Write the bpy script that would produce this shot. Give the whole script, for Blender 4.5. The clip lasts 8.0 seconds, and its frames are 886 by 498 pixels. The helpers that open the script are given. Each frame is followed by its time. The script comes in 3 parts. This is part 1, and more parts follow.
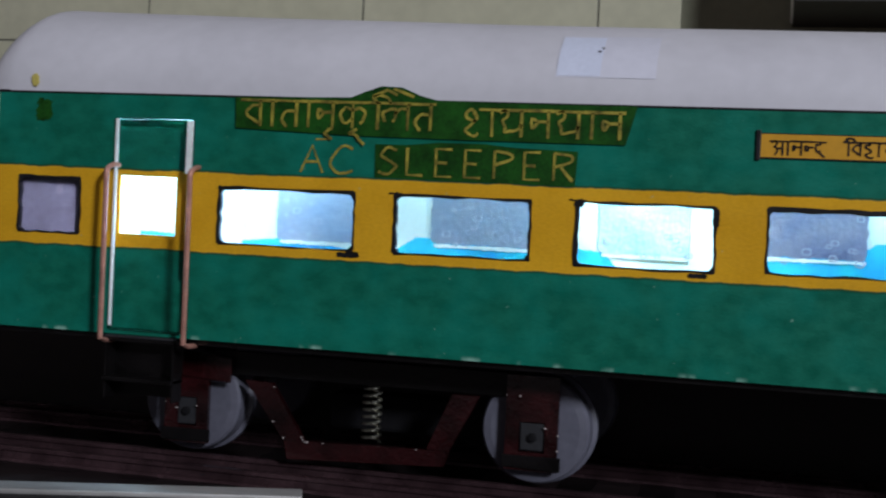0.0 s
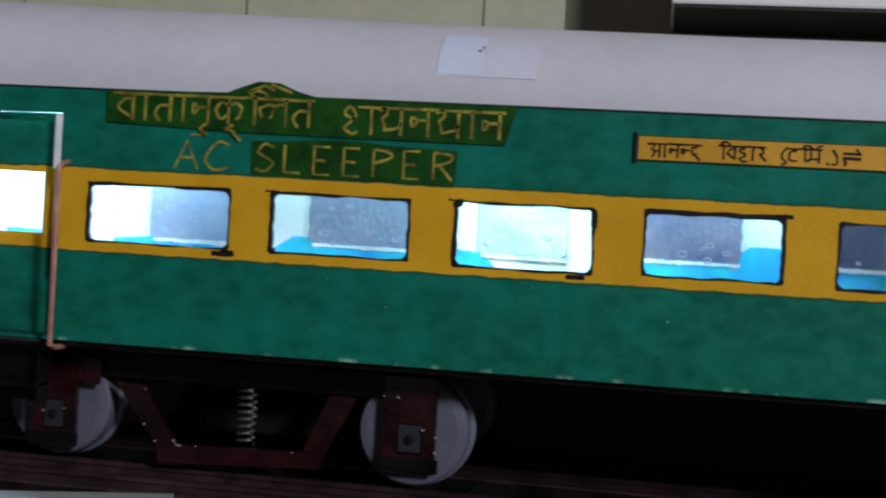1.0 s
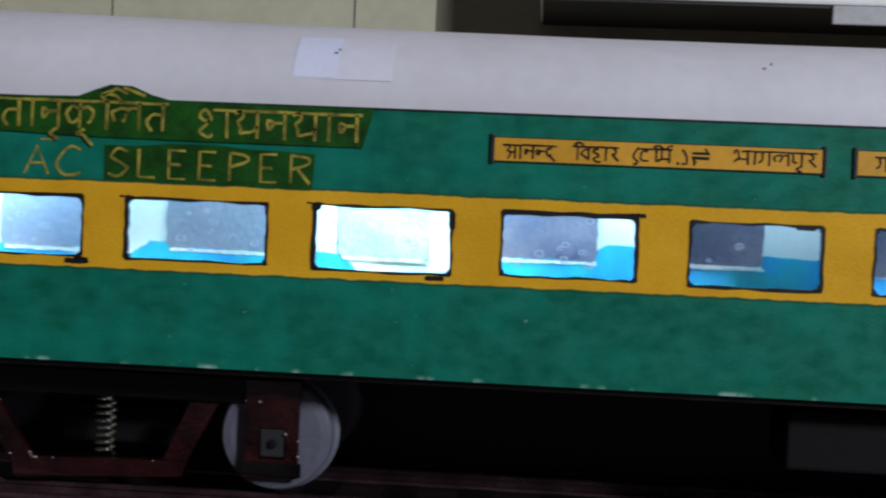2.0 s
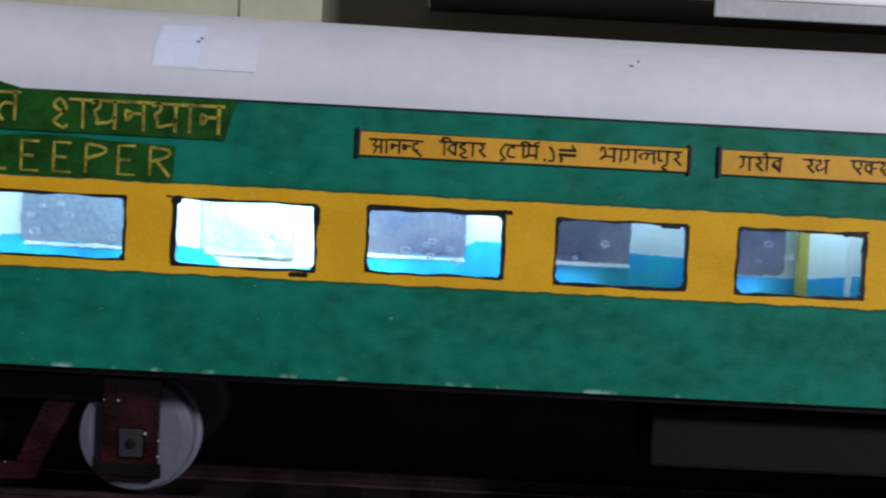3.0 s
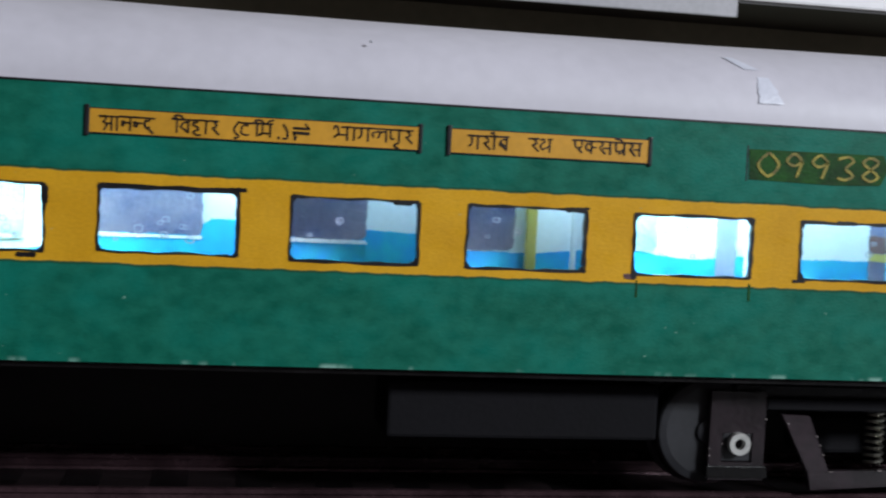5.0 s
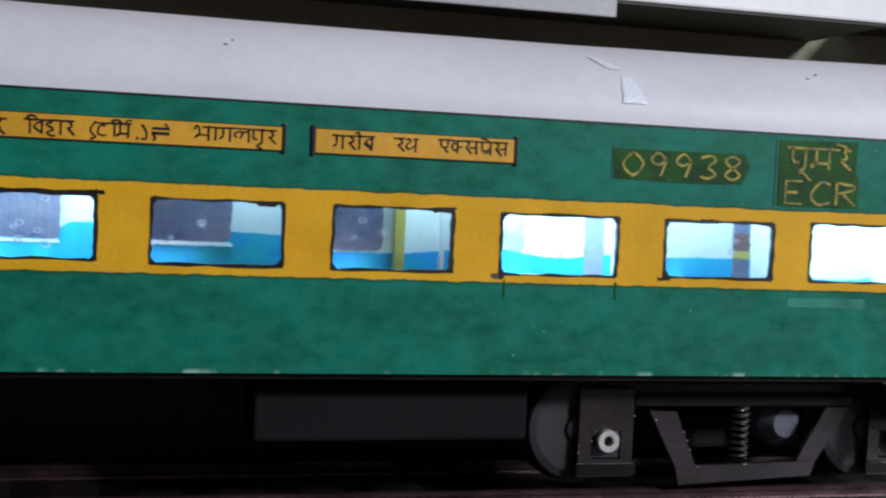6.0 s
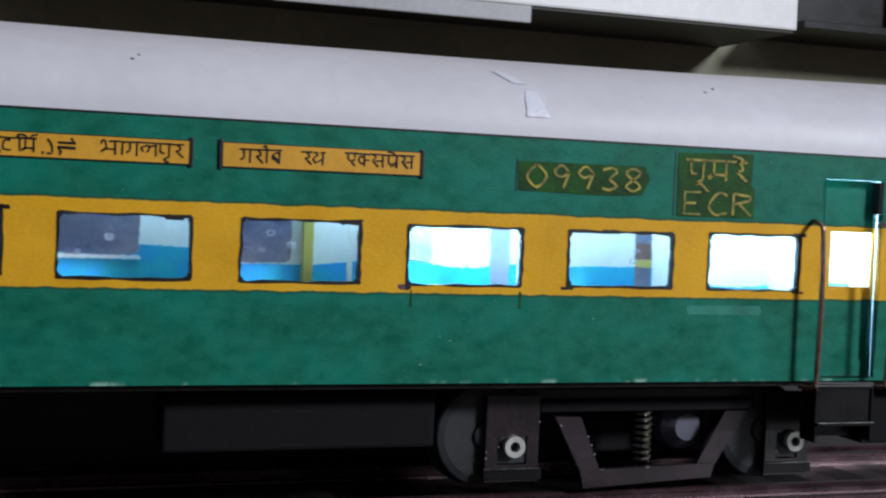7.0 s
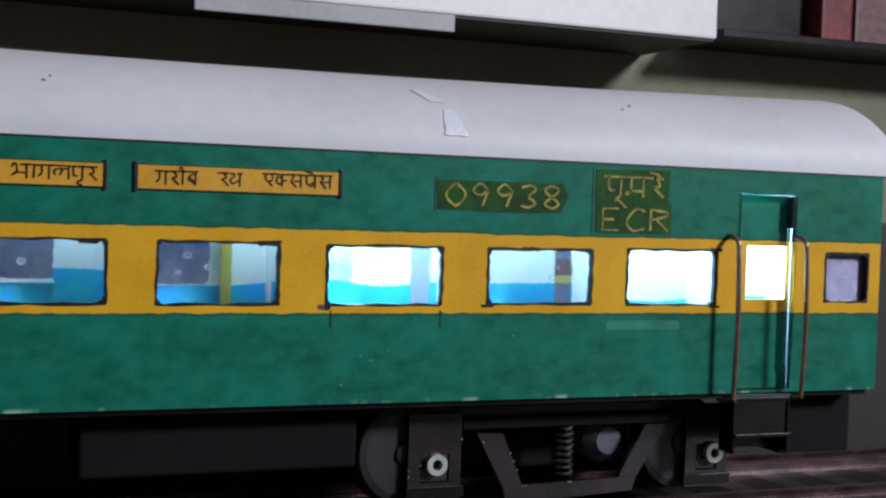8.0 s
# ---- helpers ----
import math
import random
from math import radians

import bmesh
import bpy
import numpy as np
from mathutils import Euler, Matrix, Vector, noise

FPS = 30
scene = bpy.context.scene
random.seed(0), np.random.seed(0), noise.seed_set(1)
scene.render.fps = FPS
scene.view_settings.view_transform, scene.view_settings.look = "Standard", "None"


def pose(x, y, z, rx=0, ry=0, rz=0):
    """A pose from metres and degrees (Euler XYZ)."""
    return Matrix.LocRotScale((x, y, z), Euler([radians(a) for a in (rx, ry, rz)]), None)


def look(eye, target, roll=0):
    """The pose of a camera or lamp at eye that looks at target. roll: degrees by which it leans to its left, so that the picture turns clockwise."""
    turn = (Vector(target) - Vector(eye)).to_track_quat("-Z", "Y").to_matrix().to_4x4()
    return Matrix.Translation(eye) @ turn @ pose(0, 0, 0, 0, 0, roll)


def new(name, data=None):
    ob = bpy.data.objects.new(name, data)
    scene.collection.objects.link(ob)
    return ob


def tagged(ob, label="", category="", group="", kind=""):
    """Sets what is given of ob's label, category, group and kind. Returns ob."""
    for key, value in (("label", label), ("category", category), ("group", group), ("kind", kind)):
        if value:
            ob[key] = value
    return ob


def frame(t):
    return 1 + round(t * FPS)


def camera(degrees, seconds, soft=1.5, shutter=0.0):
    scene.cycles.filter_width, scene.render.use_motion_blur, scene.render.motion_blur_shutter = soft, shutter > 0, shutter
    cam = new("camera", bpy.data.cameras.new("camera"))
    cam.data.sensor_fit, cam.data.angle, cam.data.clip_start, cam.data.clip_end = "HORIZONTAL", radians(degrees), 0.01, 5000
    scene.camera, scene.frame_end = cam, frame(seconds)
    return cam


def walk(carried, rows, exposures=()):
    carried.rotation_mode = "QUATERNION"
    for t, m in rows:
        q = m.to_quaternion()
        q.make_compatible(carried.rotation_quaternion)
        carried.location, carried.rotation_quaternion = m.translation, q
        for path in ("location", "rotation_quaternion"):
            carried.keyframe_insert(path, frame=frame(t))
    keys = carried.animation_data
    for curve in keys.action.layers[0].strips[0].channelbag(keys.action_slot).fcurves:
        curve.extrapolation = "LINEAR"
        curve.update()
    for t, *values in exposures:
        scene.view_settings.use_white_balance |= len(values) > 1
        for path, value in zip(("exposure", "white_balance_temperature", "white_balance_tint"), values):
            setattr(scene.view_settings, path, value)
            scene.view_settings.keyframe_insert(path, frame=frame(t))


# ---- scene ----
cam = camera(38.3, 8.0, soft=2.2, shutter=0.5)
CM = 0.01
# seconds, eye in centimetres, yaw to the left, pitch up, roll
PATH = [
    (0, 13.179, -28.693, 6.824, 14.78, -1.48, 2.77),
    (0.5, 13.148, -28.696, 7.048, 12.45, -1.56, 3.09),
    (1, 13.261, -28.303, 6.818, 9.65, -1.21, 3.33),
    (1.5, 13.444, -28.416, 7.002, 6.96, -1.28, 2.65),
    (3, 14.328, -27.757, 7.449, -0.49, -1.98, 2.99),
    (3.5, 14.473, -28.340, 7.725, -2.60, -2.44, 2.79),
    (4, 14.806, -28.477, 7.749, -5.08, -2.71, 3.19),
    (4.5, 15.146, -28.269, 7.476, -7.16, -2.80, 3.26),
    (4.7, 15.243, -28.289, 7.491, -8.43, -2.69, 3.08),
    (5.8, 15.672, -28.039, 7.559, -14.37, -2.36, 2.57),
    (6, 15.919, -28.122, 7.584, -15.18, -2.36, 2.52),
    (6.5, 15.786, -28.588, 7.756, -17.27, -2.12, 2.43),
    (7, 16.097, -28.690, 7.878, -18.69, -2.20, 2.37),
    (7.5, 16.262, -28.702, 7.958, -20.43, -2.30, 2.08),
    (8, 16.314, -28.727, 8.229, -21.86, -1.87, 1.87),
]


def aimed(x, y, z, yaw, pitch, roll):
    eye = Vector((x, y, z)) * CM
    a, b = radians(yaw), radians(pitch)
    way = Vector((-math.sin(a) * math.cos(b), math.cos(a) * math.cos(b), math.sin(b)))
    return look(eye, eye + way, roll)


walk(cam, [(t, aimed(*p)) for t, *p in PATH], [(0.0, -0.18), (1.0, -0.24), (1.5, -0.15), (3.0, 0.12), (3.5, 0.16), (4.0, 0.0), (4.5, 0.02), (6.0, 0.20), (6.5, 0.08), (7.0, 0.08), (8.0, 0.0)])

# ---- light ----
world = bpy.data.worlds.new("room_dark")
world.use_nodes = True
world.node_tree.nodes["Background"].inputs[0].default_value = (0.5, 0.6, 0.8, 1)
world.node_tree.nodes["Background"].inputs[1].default_value = 0.02
scene.world = world


def area_lamp(name, eye, target, size, watts, colour):
    d = bpy.data.lights.new(name, "AREA")
    d.shape, d.size, d.energy, d.color = "DISK", size, watts, colour
    ob = new(name, d)
    ob.matrix_world = look(eye, target)
    return ob


LAMP = (1.55, -1.50, 1.00)
area_lamp("room_lamp", LAMP, (0.18, 0, 0.06), 0.34, 48.0, (0.87, 0.93, 1.0))


def led(x, y, z, watts, colour=(0.52, 0.80, 1.0)):
    d = bpy.data.lights.new("led", "POINT")
    d.energy, d.color, d.shadow_soft_size = watts, colour, 0.002
    new("led", d).location = (x * CM, y * CM, z * CM)


LEDS = [(-1.6, 0.95, 8.7, 0.13), (0.4, 0.9, 8.9, 0.11), (10.4, 0.8, 9.0, 0.22), (26.2, 0.8, 9.0, 0.14), (34.6, 0.8, 9.0, 0.11), (36.9, 0.95, 8.7, 0.13), (19.4, 0.9, 9.1, 0.014), (5.0, 0.9, 9.1, 0.012), (15.6, 0.9, 9.1, 0.03), (23.3, 0.9, 9.1, 0.022), (30.3, 0.9, 9.1, 0.045)]
for row in LEDS:
    led(*row)


# ---- materials ----
def material(name, base, rough=0.6, metal=0.0, var=0.15, scale=300.0, bump=0.1, spec=0.5, stretch=(1, 1, 1), second=None, coat=0.0):
    """A principled surface with colour variation at two scales and fine relief."""
    m = bpy.data.materials.new(name)
    m.use_nodes = True
    t = m.node_tree
    n, k = t.nodes, t.links
    p = n["Principled BSDF"]
    p.inputs["Metallic"].default_value = metal
    p.inputs["Specular IOR Level"].default_value = spec
    p.inputs["Coat Weight"].default_value = coat
    co, mp = n.new("ShaderNodeTexCoord"), n.new("ShaderNodeMapping")
    mp.inputs["Scale"].default_value = stretch
    k.new(co.outputs["Object"], mp.inputs["Vector"])
    fine, broad = n.new("ShaderNodeTexNoise"), n.new("ShaderNodeTexNoise")
    fine.inputs["Scale"].default_value, broad.inputs["Scale"].default_value = scale * 4, scale * 0.35
    fine.inputs["Detail"].default_value, broad.inputs["Detail"].default_value = 5, 4
    for x in (fine, broad):
        k.new(mp.outputs[0], x.inputs["Vector"])
    ramp, mix, mul = n.new("ShaderNodeValToRGB"), n.new("ShaderNodeMix"), n.new("ShaderNodeMix")
    mix.data_type = mul.data_type = "RGBA"
    mul.blend_type, mul.inputs[0].default_value = "MULTIPLY", 1.0
    dark = second or tuple(c * (1 - 2 * var) for c in base)
    mix.inputs[6].default_value, mix.inputs[7].default_value = (*dark, 1), (*base, 1)
    ramp.color_ramp.elements[0].position, ramp.color_ramp.elements[1].position = 0.35, 0.62
    k.new(broad.outputs[0], ramp.inputs[0])
    k.new(ramp.outputs[0], mix.inputs[0])
    lo = n.new("ShaderNodeMapRange")
    lo.inputs["From Min"].default_value, lo.inputs["From Max"].default_value = 0.3, 0.7
    lo.inputs["To Min"].default_value, lo.inputs["To Max"].default_value = 1 - var, 1 + var * 0.6
    k.new(fine.outputs[0], lo.inputs[0])
    k.new(mix.outputs[2], mul.inputs[6])
    k.new(lo.outputs[0], mul.inputs[7])
    k.new(mul.outputs[2], p.inputs["Base Color"])
    rr = n.new("ShaderNodeMapRange")
    rr.inputs["To Min"].default_value, rr.inputs["To Max"].default_value = max(rough - 0.12, 0.02), min(rough + 0.12, 1)
    k.new(broad.outputs[0], rr.inputs[0])
    k.new(rr.outputs[0], p.inputs["Roughness"])
    b = n.new("ShaderNodeBump")
    b.inputs["Strength"].default_value, b.inputs["Distance"].default_value = bump, 0.0004
    k.new(fine.outputs[0], b.inputs["Height"])
    k.new(b.outputs[0], p.inputs["Normal"])
    return m


def livery(name):
    """Hand-brushed enamel in bottle green with an ochre yellow band and a dark pencilled edge."""
    m = bpy.data.materials.new(name)
    m.use_nodes = True
    t = m.node_tree
    n, k = t.nodes, t.links
    p = n["Principled BSDF"]
    co, sep = n.new("ShaderNodeTexCoord"), n.new("ShaderNodeSeparateXYZ")
    k.new(co.outputs["Object"], sep.inputs[0])

    def noise_node(scale, stretch, detail=4):
        mp, x = n.new("ShaderNodeMapping"), n.new("ShaderNodeTexNoise")
        mp.inputs["Scale"].default_value = stretch
        x.inputs["Scale"].default_value, x.inputs["Detail"].default_value = scale, detail
        k.new(co.outputs["Object"], mp.inputs[0])
        k.new(mp.outputs[0], x.inputs["Vector"])
        return x

    def maths(op, a, b):
        x = n.new("ShaderNodeMath")
        x.operation = op
        for i, v in enumerate((a, b)):
            if isinstance(v, (int, float)):
                x.inputs[i].default_value = v
            else:
                k.new(v, x.inputs[i])
        return x.outputs[0]

    def ranged(v, a, b, c, d):
        x = n.new("ShaderNodeMapRange")
        for i, w in enumerate((a, b, c, d)):
            x.inputs[1 + i].default_value = w
        k.new(v, x.inputs[0])
        return x.outputs[0]

    def mixed(f, a, b, blend="MIX"):
        x = n.new("ShaderNodeMix")
        x.data_type, x.blend_type = "RGBA", blend
        for i, v in ((0, f), (6, a), (7, b)):
            if isinstance(v, (int, float)):
                x.inputs[i].default_value = v
            elif isinstance(v, tuple):
                x.inputs[i].default_value = (*v, 1)
            else:
                k.new(v, x.inputs[i])
        return x.outputs[2]

    streak = noise_node(230, (0.8, 1, 1.3), 9)
    blot = noise_node(60, (1, 1, 1.1), 8)
    fine = noise_node(900, (1, 1, 2))
    wob = noise_node(170, (1, 1, 0.2), 3)
    z = maths("ADD", sep.outputs[2], ranged(wob.outputs[0], 0.3, 0.7, -0.00022, 0.00022))
    off = maths("ABSOLUTE", maths("SUBTRACT", z, 0.0663), 0.0)
    band = ranged(off, 0.0096, 0.0099, 1.0, 0.0)
    edge = ranged(maths("ABSOLUTE", maths("SUBTRACT", off, 0.0100), 0.0), 0.00005, 0.0004, 1.0, 0.0)
    green = mixed(ranged(streak.outputs[0], 0.35, 0.65, 0.0, 1.0), (0.0022, 0.098, 0.063), (0.004, 0.138, 0.090))
    green = mixed(ranged(blot.outputs[0], 0.45, 0.66, 0.0, 0.65), green, (0.003, 0.178, 0.132))
    yellow = mixed(ranged(blot.outputs[0], 0.35, 0.65, 0.0, 1.0), (0.60, 0.305, 0.012), (0.70, 0.370, 0.018))
    col = mixed(band, green, yellow)
    col = mixed(maths("MULTIPLY", edge, 0.75), col, (0.012, 0.05, 0.012))
    col = mixed(1.0, col, mixed(ranged(fine.outputs[0], 0.3, 0.7, 0.0, 1.0), (0.93, 0.93, 0.93), (1.05, 1.05, 1.05)), "MULTIPLY")
    speck = noise_node(700, (1, 1, 1), 2)
    col = mixed(ranged(speck.outputs[0], 0.73, 0.78, 0.0, 0.5), col, (0.25, 0.45, 0.36))
    chips = noise_node(130, (1, 1, 0.4), 3)
    worn = maths("MULTIPLY", ranged(sep.outputs[2], 0.0353, 0.0361, 1.0, 0.0), ranged(chips.outputs[0], 0.56, 0.66, 0.0, 0.7))
    col = mixed(worn, col, (0.30, 0.52, 0.44))
    k.new(col, p.inputs["Base Color"])
    p.inputs["Specular IOR Level"].default_value = 0.2
    k.new(ranged(streak.outputs[0], 0.3, 0.7, 0.35, 0.6), p.inputs["Roughness"])
    b = n.new("ShaderNodeBump")
    b.inputs["Strength"].default_value, b.inputs["Distance"].default_value = 0.13, 0.0004
    k.new(maths("ADD", streak.outputs[0], fine.outputs[0]), b.inputs["Height"])
    k.new(b.outputs[0], p.inputs["Normal"])
    return m


def clear_plastic(name, tint=(0.95, 0.98, 1.0), rough=0.10):
    m = bpy.data.materials.new(name)
    m.use_nodes = True
    t = m.node_tree
    n, k = t.nodes, t.links
    p = n["Principled BSDF"]
    p.inputs["Base Color"].default_value = (*tint, 1)
    p.inputs["Transmission Weight"].default_value = 1.0
    p.inputs["IOR"].default_value = 1.25
    p.inputs["Roughness"].default_value = rough
    x, b = n.new("ShaderNodeTexNoise"), n.new("ShaderNodeBump")
    x.inputs["Scale"].default_value, x.inputs["Detail"].default_value = 240, 3
    b.inputs["Strength"].default_value, b.inputs["Distance"].default_value = 0.45, 0.0006
    co = n.new("ShaderNodeTexCoord")
    k.new(co.outputs["Object"], x.inputs["Vector"])
    k.new(x.outputs[0], b.inputs["Height"])
    k.new(b.outputs[0], p.inputs["Normal"])
    return m


def glowing(name, colour, strength):
    m = bpy.data.materials.new(name)
    m.use_nodes = True
    p = m.node_tree.nodes["Principled BSDF"]
    p.inputs["Emission Color"].default_value = (*colour, 1)
    p.inputs["Emission Strength"].default_value = strength
    return m


LIVERY = livery("green_yellow_enamel")
ROOF = material("white_card", (0.60, 0.575, 0.635), 0.55, var=0.04, scale=60, bump=0.06)
# two whites for the patch of light painted on the roof
FAINTGLOW = material("faint_glow_white", (0.635, 0.62, 0.72), 0.42, var=0.04, scale=80, bump=0.05)
ROOFGLOW = material("roof_glow_bluish", (0.655, 0.68, 0.84), 0.4, var=0.03, scale=200, bump=0.3)
# pale white of the painted roof highlight
HIGHLIGHT = material("highlight_white", (0.68, 0.69, 0.78), 0.35, var=0.05, scale=200, bump=0.4)
# white that stands in for diode light on the doorway edges
EDGEGLOW = material("edge_glow_white", (0.86, 0.89, 0.90), 0.7, var=0.1, scale=300)
INK = material("black_marker", (0.010, 0.009, 0.012), 0.4, var=0.3, scale=600, bump=0.1)
OLIVE = material("olive_green_paint", (0.010, 0.078, 0.007), 0.55, var=0.3, scale=330, bump=0.2, spec=0.2)
GOLD = material("yellow_pencil", (0.40, 0.32, 0.04), 0.6, var=0.35, scale=900, bump=0.1)
OCHRE = material("ochre_paint", (0.66, 0.32, 0.018), 0.5, var=0.08, scale=150, bump=0.1)
COPPER = material("copper_wire", (0.62, 0.30, 0.24), 0.32, metal=0.45, var=0.15, scale=500)
# shaded copy of the copper, for the rails at the right door
SHADECOPPER = material("shaded_copper_wire", (0.22, 0.12, 0.09), 0.35, metal=0.45, var=0.25, scale=500)
STEEL = material("spring_steel", (0.62, 0.60, 0.52), 0.28, metal=1.0, var=0.15, scale=500)
MAROON = material("maroon_paint", (0.026, 0.004, 0.005), 0.22, var=0.4, scale=250, bump=0.7, coat=0.4)
PLUM = material("plum_paint", (0.020, 0.010, 0.0145), 0.36, var=0.35, scale=160, bump=0.25, coat=0.2)
BLACK = material("black_paint", (0.005, 0.004, 0.0045), 0.34, var=0.3, scale=250, bump=0.3, spec=0.3)
SLATE = material("dark_grey_card", (0.0055, 0.0050, 0.0066), 0.75, var=0.15, scale=250, bump=0.2, spec=0.15)
WHEEL = material("pale_plastic", (0.108, 0.106, 0.142), 0.45, var=0.12, scale=150, bump=0.1)
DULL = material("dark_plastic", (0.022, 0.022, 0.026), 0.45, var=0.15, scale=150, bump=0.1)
NUT = material("zinc_nut", (0.70, 0.69, 0.66), 0.35, metal=0.6, var=0.1, scale=500)
LINING = material("white_lining", (0.80, 0.84, 0.90), 0.6, var=0.05, scale=200)
BLUE = material("sky_blue_paint", (0.012, 0.33, 0.78), 0.5, second=(0.02, 0.52, 0.66), var=0.1, scale=300)
FROST = material("frosted_film", (0.28, 0.30, 0.42), 0.35, second=(0.21, 0.26, 0.40), var=0.10, scale=160, bump=0.35)
PALEFROST = material("pale_frosted_film", (0.50, 0.57, 0.64), 0.35, second=(0.26, 0.42, 0.50), var=0.14, scale=230, bump=0.6)
PALETEAL = material("pale_teal", (0.008, 0.20, 0.145), 0.45, var=0.15, scale=300)
DUSK = material("dark_film", (0.24, 0.22, 0.31), 0.3, second=(0.13, 0.14, 0.26), var=0.15, scale=300, bump=0.3)
MUSTARD = material("mustard_strip", (0.55, 0.45, 0.12), 0.5, var=0.1, scale=300)
BRICKRED = material("brown_red_card", (0.20, 0.10, 0.10), 0.5, var=0.2, scale=400)
PANE = clear_plastic("clear_plastic")
RAIL = material("rail_steel", (0.10, 0.055, 0.065), 0.26, metal=0.6, var=0.25, scale=250, bump=0.2)
BED = material("dark_stained_board", (0.012, 0.007, 0.008), 0.5, var=0.4, scale=70, bump=0.3, spec=0.25, stretch=(0.2, 1, 1))
STRIP = material("aluminium_strip", (0.42, 0.40, 0.40), 0.5, metal=0.3, var=0.15, scale=120, stretch=(0.2, 1, 1))
GROUT = material("grout", (0.25, 0.24, 0.20), 0.8, var=0.1, scale=80)
PLASTER = material("olive_wall_paint", (0.252, 0.245, 0.175), 0.8, var=0.10, scale=25, bump=0.3)
TILE = material("cream_tile", (0.63, 0.60, 0.45), 0.55, var=0.06, scale=25, bump=0.1)
ROOM = material("dim_room_paint", (0.40, 0.36, 0.375), 0.85, var=0.05, scale=6)
WOOD = material("table_wood", (0.10, 0.06, 0.04), 0.5, var=0.25, scale=20, stretch=(0.15, 1, 1))
BOARD = material("white_laminate", (0.88, 0.86, 0.88), 0.45, var=0.05, scale=30)
LIP = material("grey_edge_band", (0.45, 0.44, 0.47), 0.5, var=0.1, scale=60)
RED = material("dark_red_box", (0.22, 0.025, 0.035), 0.5, var=0.3, scale=60)
# dark brown that stands in for shade under the coach and the shelf
SHADEBROWN = material("shade_brown", (0.016, 0.009, 0.010), 0.6, var=0.3, scale=40, stretch=(0.3, 1, 1))
VIOLET = material("grey_violet_film", (0.22, 0.20, 0.30), 0.25, var=0.15, scale=200, bump=0.2)
BEAD = material("dried_glue_bead", (0.36, 0.41, 0.54), 0.3, var=0.1, scale=500)
# pale and glossy, for the glints added to the running gear
GLINT = material("glossy_glint", (0.35, 0.30, 0.30), 0.08, var=0.1, scale=500, coat=1.0)
LEDGLOW = glowing("led_glow", (0.85, 0.95, 1.0), 8.0)
SPECK = material("grey_speck", (0.34, 0.34, 0.38), 0.7, var=0.1, scale=200)


# ---- mesh helpers: all lengths below are centimetres ----
def part(name, bm, mat, parent=None, label="", smooth=False):
    """Links a bmesh, in centimetres of the world, as one mesh object under a thing or a part."""
    bmesh.ops.scale(bm, vec=(CM, CM, CM), verts=bm.verts)
    me = bpy.data.meshes.new(name)
    bm.to_mesh(me)
    bm.free()
    me.materials.append(mat)
    if smooth:
        me.shade_smooth()
    ob = new(name, me)
    if parent:
        ob.parent = parent
        ob.matrix_parent_inverse = rest_of(parent).inverted()
    return tagged(ob, label)


def rest_of(ob):
    m = ob.matrix_basis.copy()
    while ob.parent:
        m = ob.parent.matrix_basis @ ob.matrix_parent_inverse @ m
        ob = ob.parent
    return m


def thing(name, x, y, z, label, category, group="", kind=""):
    ob = new(name)
    ob.empty_display_size = 0.01
    ob.location = (x * CM, y * CM, z * CM)
    return tagged(ob, label, category, group, kind)


def box(bm, x0, x1, y0, y1, z0, z1, bevel=0.0, wear=0.0):
    r = bmesh.ops.create_cube(bm, size=1)
    vs = r["verts"]
    for v in vs:
        v.co = Vector((x0 if v.co.x < 0 else x1, y0 if v.co.y < 0 else y1, z0 if v.co.z < 0 else z1))
        if wear:
            v.co += Vector((random.uniform(-wear, wear), 0, random.uniform(-wear, wear)))
    if bevel:
        es = list({e for v in vs for e in v.link_edges})
        bmesh.ops.bevel(bm, geom=es, offset=bevel, segments=2, affect="EDGES", profile=0.6)
    return bm


def boxed(*a, **k):
    return box(bmesh.new(), *a, **k)


def prism(bm, outline, y0, y1):
    """A plate in the x-z plane from an outline, between two depths."""
    front = [bm.verts.new((x, y0, z)) for x, z in outline]
    back = [bm.verts.new((x, y1, z)) for x, z in outline]
    bm.faces.new(front)
    bm.faces.new(back[::-1])
    for i in range(len(outline)):
        j = (i + 1) % len(outline)
        bm.faces.new((front[j], front[i], back[i], back[j]))
    bmesh.ops.recalc_face_normals(bm, faces=bm.faces)
    return bm


def lathe(bm, cx, cz, profile, n=40):
    """A body of revolution about an axis along y: profile of (radius, y)."""
    rings = [[bm.verts.new((cx + r * math.cos(a), y, cz + r * math.sin(a))) for a in (2 * math.pi * i / n for i in range(n))] for r, y in profile]
    for a, b in zip(rings, rings[1:]):
        for i in range(n):
            bm.faces.new((a[i], a[(i + 1) % n], b[(i + 1) % n], b[i]))
    bm.faces.new(rings[0])
    bm.faces.new(rings[-1][::-1])
    bmesh.ops.recalc_face_normals(bm, faces=bm.faces)
    return bm


